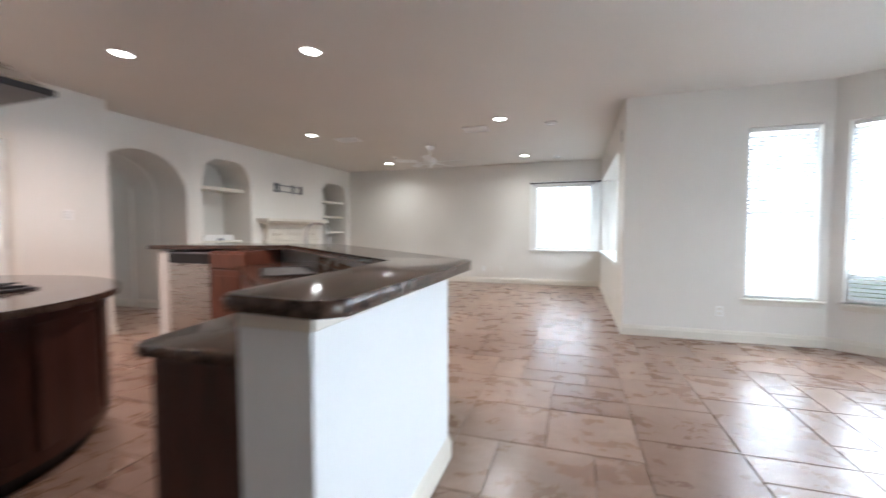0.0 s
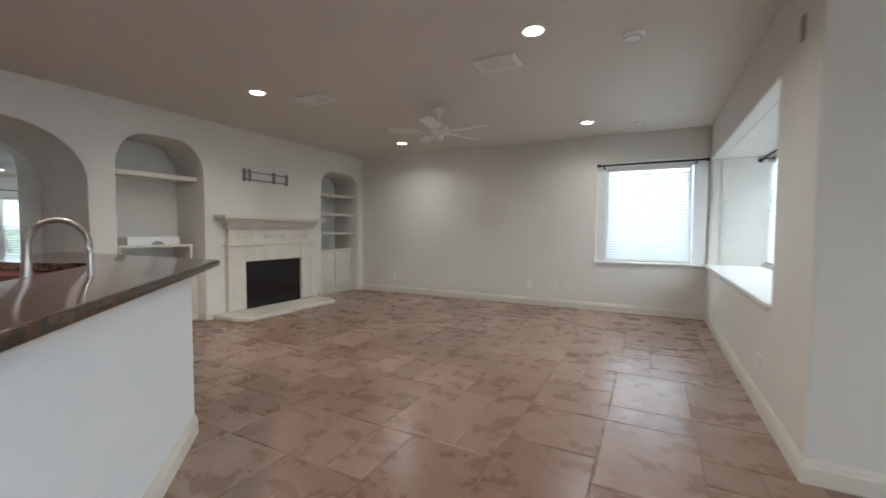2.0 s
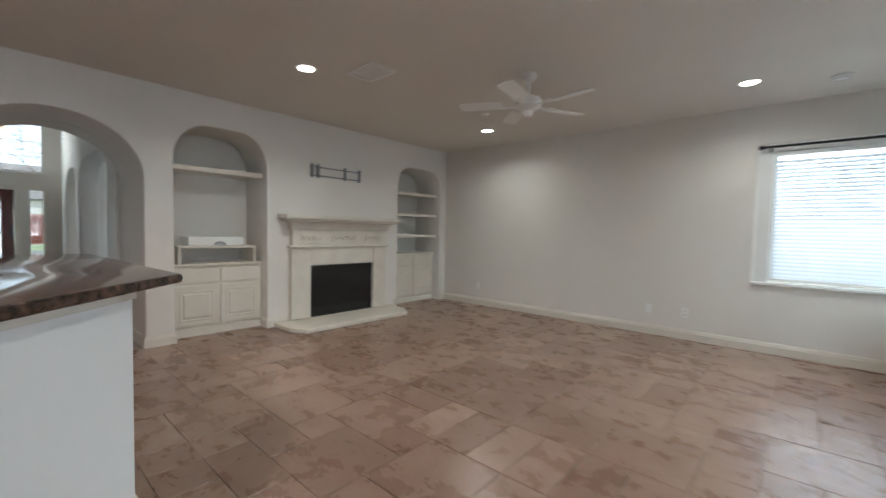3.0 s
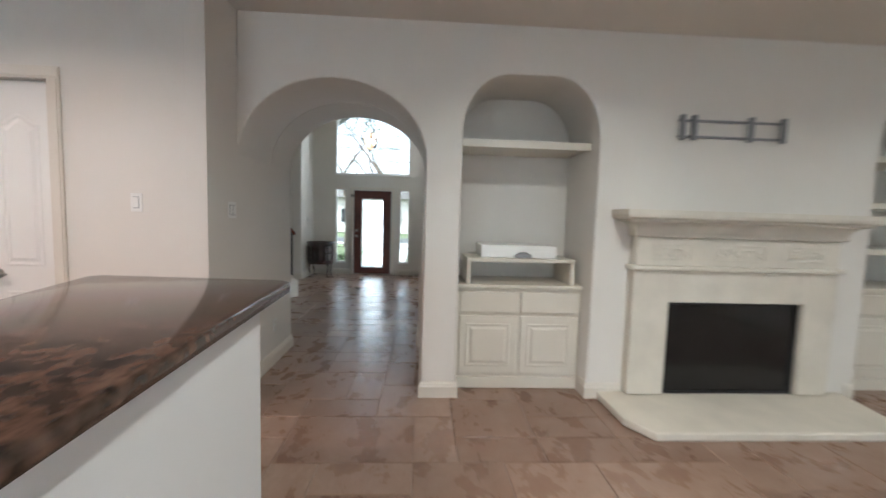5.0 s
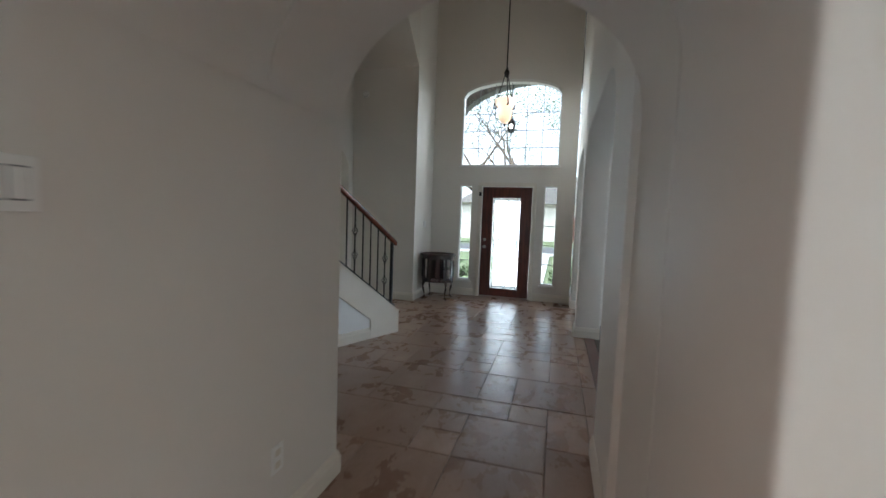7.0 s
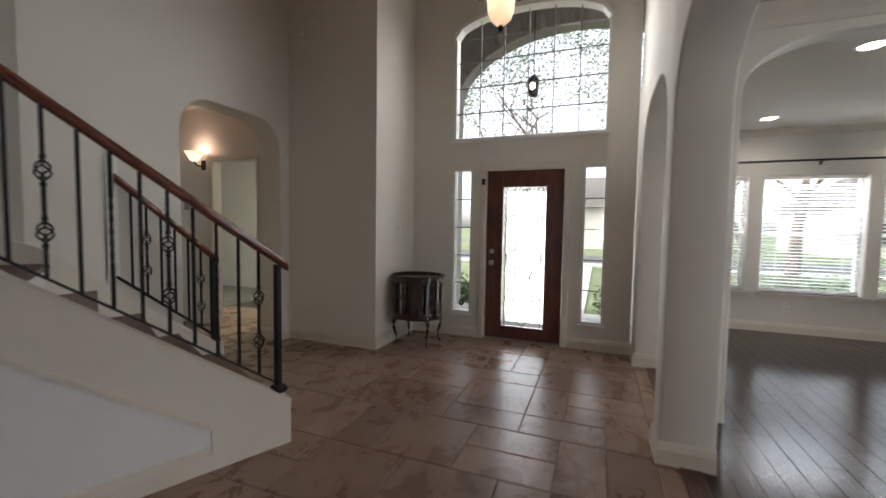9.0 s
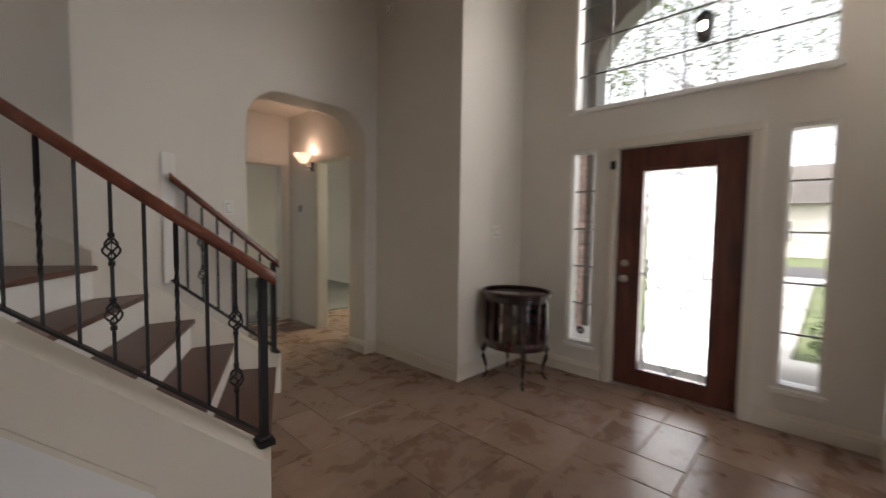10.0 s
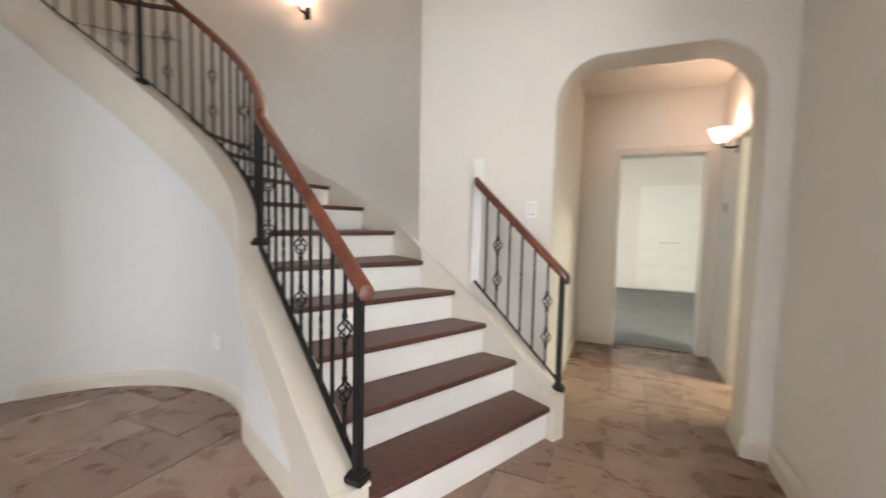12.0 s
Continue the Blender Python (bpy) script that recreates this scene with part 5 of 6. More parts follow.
def sconce(at, rz, watts):
    e = thing("wall_sconce", at, "flared frosted glass wall sconce, lit", "wall lamp", "wall sconces", rz)
    part("shade", lathe([(0.03, 0.0), (0.05, 0.012), (0.07, 0.05), (0.105, 0.11), (0.11, 0.115), (0.10, 0.112), (0.062, 0.05), (0.028, 0.012)], 24, (0.13, 0, 0)), M_SHADE, e, "frosted glass flared shade", smooth=True)
    part("arm", tube([(0.0, 0, -0.03), (0.05, 0, -0.05), (0.11, 0, -0.04), (0.13, 0, 0.0)], 0.009, 8), M_IRON, e, "dark metal arm", smooth=True)
    part("backplate", box(0.0, 0.012, -0.035, 0.035, -0.09, 0.03, 0.004), M_IRON, e, "dark metal backplate")
    part("bulb", lathe([(0, 0.02), (0.02, 0.03), (0.026, 0.06), (0.015, 0.085), (0, 0.09)], 12, (0.13, 0, 0)), M_BULB, e, "glowing bulb", smooth=True)
    d = bpy.data.lights.new("sconce_bulb", "POINT")
    d.energy, d.color, d.shadow_soft_size = watts, (1, 0.68, 0.52), 0.04
    o = new("sconce_bulb", d)
    o.location = Vector(at) + Matrix.Rotation(radians(rz), 3, "Z") @ Vector((0.13, 0, 0.14))


sconce((-10.069, -0.30, 2.07), 0, 1.0)
sconce((CX + 2.349 * math.cos(radians(273)), CY + 2.349 * math.sin(radians(273)), 3.42), 93, 2.5)


# ---- small wall fittings ----
def plate(at, rz, kind="outlet", w=0.07, h=0.115):
    names = {"outlet": ("wall_outlet", "white duplex wall outlet"), "switch": ("light_switch", "white rocker light switch on the wall"), "thermostat": ("thermostat", "small grey thermostat on the wall"), "blank": ("wall_plate", "white blank wall plate")}
    e = thing(names[kind][0], at, names[kind][1], kind, names[kind][0].replace("_", " ") + "s", rz)
    part("cover", box(-0.0, 0.008, -w / 2, w / 2, -h / 2, h / 2, 0.0025), M_GREY if kind == "thermostat" else M_WHITE, e)
    if kind == "outlet":
        for z in (-0.026, 0.026):
            part("socket", box(0.007, 0.009, -0.016, 0.016, z - 0.014, z + 0.014, 0.001), M_CREAM, e, "cream socket face")
    elif kind == "switch":
        n = max(1, int(w / 0.05))
        for k in range(n):
            y = (k - (n - 1) / 2) * 0.045
            # Grey plate behind the rocker: its colour stands for the shade round it.
            part("rocker_shade", box(0.0075, 0.0085, y - 0.018, y + 0.018, -0.036, 0.036), M_GREY, e, "thin grey plate painted as the shade round the rocker")
            part("rocker", box(0.0086, 0.014, y - 0.015, y + 0.015, -0.032, 0.032, 0.002), M_WHITE, e)
    return e


plate((-0.32, 9.599, 0.34), -90)
plate((-0.75, 9.599, 0.34), -90, "blank")
plate((-3.6, 9.599, 0.34), -90, "blank")
plate((2.89, 5.299, 0.34), -90)
plate((-4.019, 3.0, 1.44), 0, "switch")
plate((-4.33, 3.431, 1.41), 90, "switch", 0.115)
plate((-5.15, 3.431, 0.36), 90)
plate((1.879, 6.3, 0.34), 180)
plate((1.879, 5.62, 2.45), 180, "thermostat", 0.06, 0.14)
plate((-8.61, 1.101, 1.43), 90, "switch")
plate((-10.52, 2.241, 1.27), 90, "switch", 0.115)
plate((-10.069, -0.62, 1.52), 0, "thermostat", 0.09, 0.09)
plate((-12.779, 6.7, 0.34), 0)
plate((0.455, 1.62, 0.33), 2)
plate((-1.50, 4.101, 0.60), 90)
pu = inner(8.2)
au = math.atan2(CY - pu.y, CX - pu.x)
plate((*left_of(inner, 8.2, 0.096), 0.40), math.degrees(au), "blank")

# ---- kitchen ----
PEN_OUT = [(0.67, 0.90), (0.66, 2.11), (-1.40, 4.12), (-3.12, 4.10)]
PEN_IN = [(-3.12, 3.96), (-1.46, 3.96), (0.43, 2.05), (0.43, 0.90)]
struct("wall_peninsula", prism(PEN_OUT + PEN_IN, 0, 1.045), M_COOL, "white plastered half wall of the breakfast bar")
baseboard(PEN_OUT[::-1])


def fillet(pts, radii, n=6):
    out = []
    k = len(pts)
    for i, p in enumerate(pts):
        p, a, b, r = v2(p), v2(pts[i - 1]), v2(pts[(i + 1) % k]), radii[i]
        if not r:
            out.append(p)
            continue
        da, db = (a - p).normalized(), (b - p).normalized()
        for j in range(n + 1):
            t = j / n
            q = (p + da * r) * (1 - t) ** 2 + p * 2 * t * (1 - t) + (p + db * r) * t ** 2
            out.append(q)
    return out


bar = fillet([(0.80, 0.80), (0.80, 2.14), (-1.40, 4.31), (-3.23, 4.20), (-3.28, 3.30), (-1.96, 3.62), (-1.74, 3.80), (0.375, 2.02), (0.44, 0.83)][::-1], [0.03, 0.0, 0.10, 0.12, 0.04, 0.04, 0.0, 0.10, 0.06])
ct = thing("bar_counter", (0.5, 2.0, 1.045), "polished brown granite breakfast bar top on the half wall", "worktop")
part("slab", prism(bar, 1.054, 1.098, 0.018, 4), M_GRANITE, ct, world=True, smooth=True)
part("trim_strip", prism([(0.44, 0.886), (0.685, 0.886), (0.675, 2.116), (-1.394, 4.135), (-3.12, 4.115), (-3.12, 4.10), (-1.40, 4.12), (0.66, 2.11), (0.671, 0.90), (0.44, 0.90)], 1.0, 1.044, 0.003, 1), M_TRIM, ct, "cream strip under the top", world=True)
wt = thing("worktop", (0.1, 1.6, 0.86), "polished brown granite kitchen worktop with an undermount sink", "worktop")
part("slab", prism(fillet([(0.425, 0.93), (0.425, 2.04), (-1.47, 3.95), (-1.85, 3.95), (-1.95, 3.25), (-0.15, 1.75), (-0.03, 0.93)], [0, 0, 0, 0, 0, 0.05, 0.03]), 0.86, 0.90, 0.012, 3), M_GRANITE, wt, world=True, smooth=True)
sink = thing("kitchen_sink", (-1.42, 3.12, 0.90), "dark undermount kitchen sink in the worktop", "sink")
rot = Matrix.Translation((-1.10, 2.98, 0)) @ Matrix.Rotation(radians(132), 4, "Z")
bm = prism(fillet([(-0.36, -0.2), (0.36, -0.2), (0.36, 0.2), (-0.36, 0.2)], [0.08] * 4), 0.901, 0.906, 0.002, 1)
bm.transform(rot)
part("basin", bm, M_BLACK, sink, "dark basin", world=True)
bm = bmesh.new()
pts = fillet([(-0.38, -0.22), (0.38, -0.22), (0.38, 0.22), (-0.38, 0.22)], [0.09] * 4)
add_tube(bm, [(p.x, p.y, 0.904) for p in pts], 0.008, 6, closed=True)
bm.transform(rot)
part("rim", bm, M_BLACK, sink, "thin dark rim", world=True)
fa = thing("kitchen_faucet", (-0.98, 3.45, 0.90), "brushed nickel gooseneck kitchen faucet behind the sink", "faucet", rz=225)
part("base", lathe([(0.032, 0.0), (0.032, 0.012), (0.02, 0.03), (0.018, 0.12), (0.014, 0.13)], 16), M_NICKEL, fa, smooth=True)
neck = [(0, 0, 0.12), (0, 0, 0.30)] + [(0.105 - 0.105 * math.cos(math.pi * k / 12), 0, 0.33 + 0.105 * math.sin(math.pi * k / 12)) for k in range(13)] + [(0.215, 0, 0.25)]
part("spout", tube(neck, 0.012, 12), M_NICKEL, fa, smooth=True)
part("spray_head", tube([(0.213, 0, 0.27), (0.217, 0, 0.20)], [0.016, 0.019], 12), M_NICKEL, fa, smooth=True)
part("lever", tube([(0, 0.015, 0.09), (0.0, 0.06, 0.11), (0.0, 0.10, 0.15)], [0.009, 0.007, 0.006], 8), M_NICKEL, fa, smooth=True)
sd = thing("soap_dispenser", (-0.85, 3.2, 0.90), "small brushed nickel soap dispenser by the faucet", "soap dispenser", rz=225)
part("pump", lathe([(0.02, 0), (0.018, 0.02), (0.01, 0.05), (0.01, 0.09), (0.014, 0.10), (0, 0.105)], 12), M_NICKEL, sd, smooth=True)
part("nozzle", tube([(0, 0, 0.09), (0.07, 0, 0.095)], 0.006, 8), M_NICKEL, sd, smooth=True)


def splash(a, b, z0, z1, size=0.1):
    a, b = v2(a), v2(b)
    n = int((b - a).length / size)
    d = (b - a).normalized()
    nn = Vector((-d.y, d.x))
    e = thing("backsplash", (a.x, a.y, z0), "brown tumbled stone backsplash tiles behind the worktop", "backsplash")
    ang = math.atan2(d.y, d.x)
    proto = None
    for i in range(n):
        for j in range(max(1, int((z1 - z0) / 0.075))):
            if proto is None:
                proto = part("tile", box(0.002, size - 0.002, 0, 0.009, 0.002, 0.072, 0.002, 1), M_SPLASH, e)
                o = proto
            else:
                o = new("tile", proto.data)
                o.parent = e
            p = d * size * i
            o.location = (p.x, p.y, j * 0.0745)
            o.rotation_euler = (0, 0, ang)


splash((0.42, 2.045), (-1.47, 3.955), 0.901, 1.045)
splash((0.428, 0.94), (0.428, 2.04), 0.901, 1.045)
for t in (0.60, 0.72):
    p = v2((0.42, 2.045)).lerp(v2((-1.47, 3.955)), t)
    plate((p.x - 0.007, p.y - 0.007, 0.975), 222, "outlet", 0.115, 0.07)


def base_cabinet(x0, x1, y0, y1, z1, face, doors, mat, label, drawers=True):
    e = thing("base_cabinet", ((x0 + x1) / 2, (y0 + y1) / 2, 0), label, "cabinet", "kitchen base cabinets")
    part("body", box(x0, x1, y0, y1, 0.10, z1), mat, e, world=True)
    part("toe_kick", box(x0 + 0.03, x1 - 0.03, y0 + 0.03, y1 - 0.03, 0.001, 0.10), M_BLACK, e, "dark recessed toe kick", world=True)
    for i in range(doors):
        if face in "xX":
            a, b = y0 + (y1 - y0) * i / doors + 0.01, y0 + (y1 - y0) * (i + 1) / doors - 0.01
            xs = (x0 - 0.02, x0 - 0.0005) if face == "x" else (x1 + 0.0005, x1 + 0.02)
            bm1, bm2 = box(*xs, a, b, 0.13, z1 - 0.2, 0.004), box(*xs, a, b, z1 - 0.18, z1 - 0.03, 0.004)
            xi = (xs[0] - 0.006, xs[0]) if face == "x" else (xs[1], xs[1] + 0.006)
            bm3 = box(*xi, a + 0.06, b - 0.06, 0.19, z1 - 0.26, 0.003)
        else:
            a, b = x0 + (x1 - x0) * i / doors + 0.01, x0 + (x1 - x0) * (i + 1) / doors - 0.01
            ys = (y0 - 0.02, y0 - 0.0005) if face == "y" else (y1 + 0.0005, y1 + 0.02)
            bm1, bm2 = box(a, b, *ys, 0.13, z1 - 0.2, 0.004), box(a, b, *ys, z1 - 0.18, z1 - 0.03, 0.004)
            yi = (ys[0] - 0.006, ys[0]) if face == "y" else (ys[1], ys[1] + 0.006)
            bm3 = box(a + 0.06, b - 0.06, *yi, 0.19, z1 - 0.26, 0.003)
        dd = part("door", bm1, mat, e, world=True)
        part("raised_panel", bm3, mat, dd, world=True)
        part("drawer", bm2, mat, e, world=True)
    return e


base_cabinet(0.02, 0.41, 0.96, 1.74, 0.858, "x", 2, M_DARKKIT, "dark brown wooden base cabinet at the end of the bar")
sc = thing("sink_cabinet", (-0.9, 2.7, 0), "cherry wooden sink base cabinet under the worktop", "cabinet", "kitchen base cabinets")
part("body", prism([(-0.10, 1.79), (0.38, 2.02), (-1.5, 3.93), (-1.88, 3.9), (-1.90, 3.27)], 0.10, 0.858), M_KIT, sc, world=True)
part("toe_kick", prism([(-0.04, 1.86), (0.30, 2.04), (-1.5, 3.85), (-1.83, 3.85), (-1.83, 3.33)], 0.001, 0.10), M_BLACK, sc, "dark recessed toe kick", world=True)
base_cabinet(-2.40, -1.93, 3.36, 3.92, 1.044, "y", 1, M_KIT, "cherry wooden base cabinet beside the dishwasher")
dw = thing("dishwasher", (-2.75, 3.6, 0), "stainless steel dishwasher with a black control strip", "dishwasher")
part("body", box(-3.02, -2.42, 3.40, 3.92, 0.10, 1.02), M_GREY, dw, world=True)
part("door", box(-3.015, -2.425, 3.37, 3.398, 0.12, 0.90, 0.004), M_STEEL, dw, "brushed steel door", world=True)
part("control_strip", box(-3.015, -2.425, 3.365, 3.398, 0.905, 1.01, 0.004), M_BLACK, dw, "black control strip", world=True)
part("door_handle", tube([(-2.97, 3.345, 0.885), (-2.47, 3.345, 0.885)], 0.012, 10), M_STEEL, dw, "steel bar handle", world=True, smooth=True)
part("toe_kick", box(-3.0, -2.44, 3.42, 3.9, 0.001, 0.10), M_BLACK, dw, "black toe kick", world=True)
ep = thing("end_panel", (-3.10, 3.6, 0), "white painted end panel of the bar", "panel")
part("board", box(-3.19, -3.04, 3.38, 3.955, 0.001, 1.044, 0.004), M_WHITE, ep, world=True)
part("trim", box(-3.195, -3.035, 3.372, 3.379, 0.001, 0.12, 0.002), M_WHITE, ep, world=True)

IX, IY = -2.45, 0.98
isl = thing("kitchen_island", (IX, IY, 0), "dark wooden rounded kitchen island with a granite top", "kitchen island")


def oval(rx, ry, n=40):
    return [(IX + rx * math.cos(2 * math.pi * k / n), IY + ry * math.sin(2 * math.pi * k / n)) for k in range(n)]


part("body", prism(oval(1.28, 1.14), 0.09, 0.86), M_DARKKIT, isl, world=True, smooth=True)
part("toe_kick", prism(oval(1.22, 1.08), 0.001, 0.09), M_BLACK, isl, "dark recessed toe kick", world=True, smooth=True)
part("granite_top", prism(oval(1.36, 1.22), 0.861, 0.90, 0.014, 3), M_GRANITE, isl, "polished brown granite top", world=True, smooth=True)
for k in range(14):
    a = 2 * math.pi * k / 14
    bm = box(-0.22, 0.22, -0.004, 0.008, 0.16, 0.80, 0.006)
    bm.transform(Matrix.Translation((IX + 1.265 * math.cos(a), IY + 1.128 * math.sin(a), 0)) @ Matrix.Rotation(math.atan2(math.sin(a) / 1.14, math.cos(a) / 1.28) - math.pi / 2, 4, "Z"))
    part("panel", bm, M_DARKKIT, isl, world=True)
ck = thing("cooktop", (-2.25, 1.35, 0.90), "black gas cooktop with iron grates on the island", "cooktop")
part("plate", box(-2.75, -1.85, 1.10, 1.62, 0.901, 0.915, 0.004), M_BLACK, ck, world=True)
for x in (-2.6, -2.3, -2.0):
    for y in (1.23, 1.49):
        gr = part("grate", box(x - 0.11, x + 0.11, y - 0.006, y + 0.006, 0.93, 0.942), M_IRON, ck, world=True)
        bm = box(x - 0.006, x + 0.006, y - 0.1, y + 0.1, 0.93, 0.942)
        add_box(bm, x - 0.11, x - 0.098, y - 0.1, y + 0.1, 0.914, 0.93)
        add_box(bm, x + 0.098, x + 0.11, y - 0.1, y + 0.1, 0.914, 0.93)
        part("grate_foot", bm, M_IRON, gr, world=True)
        part("burner", lathe([(0, 0.926), (0.03, 0.926), (0.04, 0.915)], 16, (x, y, 0)), M_BLACK, ck, world=True)
hd = thing("range_hood", (-2.22, 1.35, 2.1), "dark metal island range hood hanging from the ceiling", "range hood")
bm = bmesh.new()
lo = [bm.verts.new((-2.22 + x, 1.35 + y, 2.13)) for x, y in ((-0.45, -0.35), (0.45, -0.35), (0.45, 0.35), (-0.45, 0.35))]
hi = [bm.verts.new((-2.22 + x, 1.35 + y, 2.34)) for x, y in ((-0.16, -0.14), (0.16, -0.14), (0.16, 0.14), (-0.16, 0.14))]
bm.faces.new(lo), bm.faces.new(hi)
for k in range(4):
    bm.faces.new((lo[k], lo[(k + 1) % 4], hi[(k + 1) % 4], hi[k]))
part("canopy", bm, M_STEEL, hd, "dark steel canopy", world=True)
part("rim", box(-2.68, -1.76, 0.99, 1.71, 2.09, 2.13, 0.006), M_IRON, hd, "black rim", world=True)
part("chimney", box(-2.38, -2.06, 1.21, 1.49, 2.341, CEIL - 0.001, 0.004), M_IRON, hd, "dark metal chimney", world=True)
part("hood_light", lathe([(0, -0.004), (0.04, -0.004), (0.04, 0), (0, 0)], 16, (-1.95, 1.4, 2.088)), M_LAMP, hd, "glowing lens", world=True)

# ---- foyer cabinet ----
tc = thing("display_cabinet", (-10.42, 2.545, 0), "small oval dark mahogany display cabinet on curved legs beside the door", "cabinet")


def oval2(rx, ry, n=36):
    return [(rx * math.cos(2 * math.pi * k / n), ry * math.sin(2 * math.pi * k / n)) for k in range(n)]


RX, RY = 0.24, 0.27
part("top", prism(oval2(RX + 0.03, RY + 0.03), 0.735, 0.755, 0.006, 2), M_MAHOG, tc, smooth=True)
bm = bmesh.new()
add_tube(bm, [(x, y, 0.765) for x, y in oval2(RX + 0.025, RY + 0.025)], 0.014, 8, closed=True)
part("gallery_rim", bm, M_MAHOG, tc, smooth=True)
part("upper_rail", prism(oval2(RX, RY), 0.69, 0.734), M_MAHOG, tc, smooth=True)
part("lower_rail", prism(oval2(RX + 0.006, RY + 0.006), 0.30, 0.37, 0.006, 2), M_MAHOG, tc, smooth=True)
part("shelf", prism(oval2(RX - 0.02, RY - 0.02), 0.52, 0.528), M_MAHOG, tc, smooth=True)
# Added panel across the middle, for the dark look of the cabinet's inside.
part("dark_infill", box(-RX + 0.03, RX - 0.03, -0.012, 0.012, 0.371, 0.689, 0.002), M_MAHOG, tc, "added dark panel that shades the view through the glass").matrix_local = Matrix.Rotation(radians(40), 4, "Z")
cg = part("curved_glass", prism(oval2(RX - 0.008, RY - 0.008), 0.371, 0.689), M_GLASS, tc, "clear curved glass", smooth=True)
cg.visible_shadow = False
for k in range(12):
    a = 2 * math.pi * (k + 0.5) / 12
    w = 0.040 if k % 3 == 0 else 0.018
    bm = box(-w, w, -0.010, 0.008, 0.371, 0.689)
    bm.transform(Matrix.Translation((RX * math.cos(a), RY * math.sin(a), 0)) @ Matrix.Rotation(a - math.pi / 2, 4, "Z"))
    part("stile", bm, M_MAHOG, tc)
for k in range(4):
    a = math.pi / 4 + k * math.pi / 2
    ca, sa = math.cos(a), math.sin(a)
    pts = [((RX - 0.01 + o) * ca, (RY - 0.01 + o) * sa, z) for o, z in ((0.0, 0.31), (0.03, 0.26), (0.025, 0.20), (0.0, 0.12), (-0.005, 0.05), (0.02, 0.015), (0.035, 0.004))]
    part("leg", tube(pts, [0.026, 0.024, 0.018, 0.013, 0.011, 0.013, 0.010], 8), M_MAHOG, tc, smooth=True)

# ---- outside ----
gr = struct("ground", box(-400, 400, -400, 400, -0.5, -0.26), M_GRASS, "green lawn reaching the horizon")
struct("porch", box(-13.0, -11.09, 2.0, 4.86, -0.26, -0.02), M_CONC, "concrete porch slab")
struct("walkway", box(-24, -13.0, 2.9, 4.2, -0.26, -0.22), M_CONC, "concrete garden path")
struct("road", box(-31, -25, -120, 120, -0.26, -0.24), M_ASPHALT, "asphalt street")
struct("pavement", box(-25, -23.8, -120, 120, -0.26, -0.20), M_CONC, "concrete pavement")
bm = wall_mesh((-12.8, 6.0), (-12.8, 1.9), 0.3, -0.26, 4.95, [arched(0.25, 3.85, -0.25, 3.35, 4.38, 1.80)], False)
pa = struct("porch_arch", bm, M_PORCH, "grey brick porch arch")
bm = bmesh.new()
for k in range(58):
    a = math.pi * (k + 0.5) / 58
    y, z = 3.95 - 1.80 * math.cos(a), 3.35 + 1.03 * math.sin(a)
    q = math.atan2(math.sin(a) / 1.03, -math.cos(a) / 1.80)
    o = part("brick", box(0, 0.014, 0.008, 0.225, -0.034, 0.034, 0.003, 1), M_PORCHBRICK, pa)
    o.data.transform(Matrix.Rotation(q, 4, "X"))
    o.location = (-12.8, y, z)
bm.free()
struct("porch_roof", box(-13.1, -11.09, 1.9, 6.0, 4.95, 5.05), M_PORCH, "grey porch soffit")
struct("porch_side", box(-13.1, -11.09, 1.9, 2.05, -0.26, 4.95), M_PORCH, "brick porch side wall")
sb = bpy.data.objects["porch_side"]
course, bl, bh = 0, 0.215, 0.066
proto = None
for j in range(38):
    for i in range(9):
        x = -13.05 + i * (bl + 0.01) + (0.11 if j % 2 else 0)
        if x + bl > -11.1:
            continue
        if proto is None:
            proto = part("brick", box(0, bl, 0, 0.012, 0, bh, 0.003, 1), M_BRICK, sb)
            o = proto
        else:
            o = new("brick", proto.data)
            o.parent = sb
        o.location = (x, 2.05, -0.2 + j * 0.076)
lan = thing("porch_lantern", (-12.2, 3.48, 3.15), "hanging black porch lantern, lit", "lantern")
part("frame", lathe([(0.02, 0.0), (0.07, 0.03), (0.09, 0.24), (0.03, 0.30), (0, 0.32)], 6), M_IRON, lan)
part("stem", lathe([(0, 0.30), (0.008, 0.30), (0.008, 1.799), (0, 1.799)], 6), M_IRON, lan)
part("bulb", lathe([(0, 0.08), (0.03, 0.10), (0.03, 0.16), (0, 0.18)], 10, (0.09, 0, 0)), M_BULB, lan)


def leaf_cluster(bm, c, r, n, rng, size=0.12):
    for _ in range(n):
        d = Vector((rng.gauss(0, 1), rng.gauss(0, 1), rng.gauss(0, 0.8))).normalized() * r * rng.random() ** 0.4
        p = c + d
        a, b = Vector((rng.gauss(0, 1), rng.gauss(0, 1), rng.gauss(0, 0.6))).normalized(), Vector((rng.gauss(0, 1), rng.gauss(0, 1), rng.gauss(0, 1))).normalized()
        b = a.cross(b).normalized()
        s = size * (0.6 + 0.8 * rng.random())
        bm.faces.new([bm.verts.new(p + a * s), bm.verts.new(p + b * s * 0.45), bm.verts.new(p - a * s), bm.verts.new(p - b * s * 0.45)])


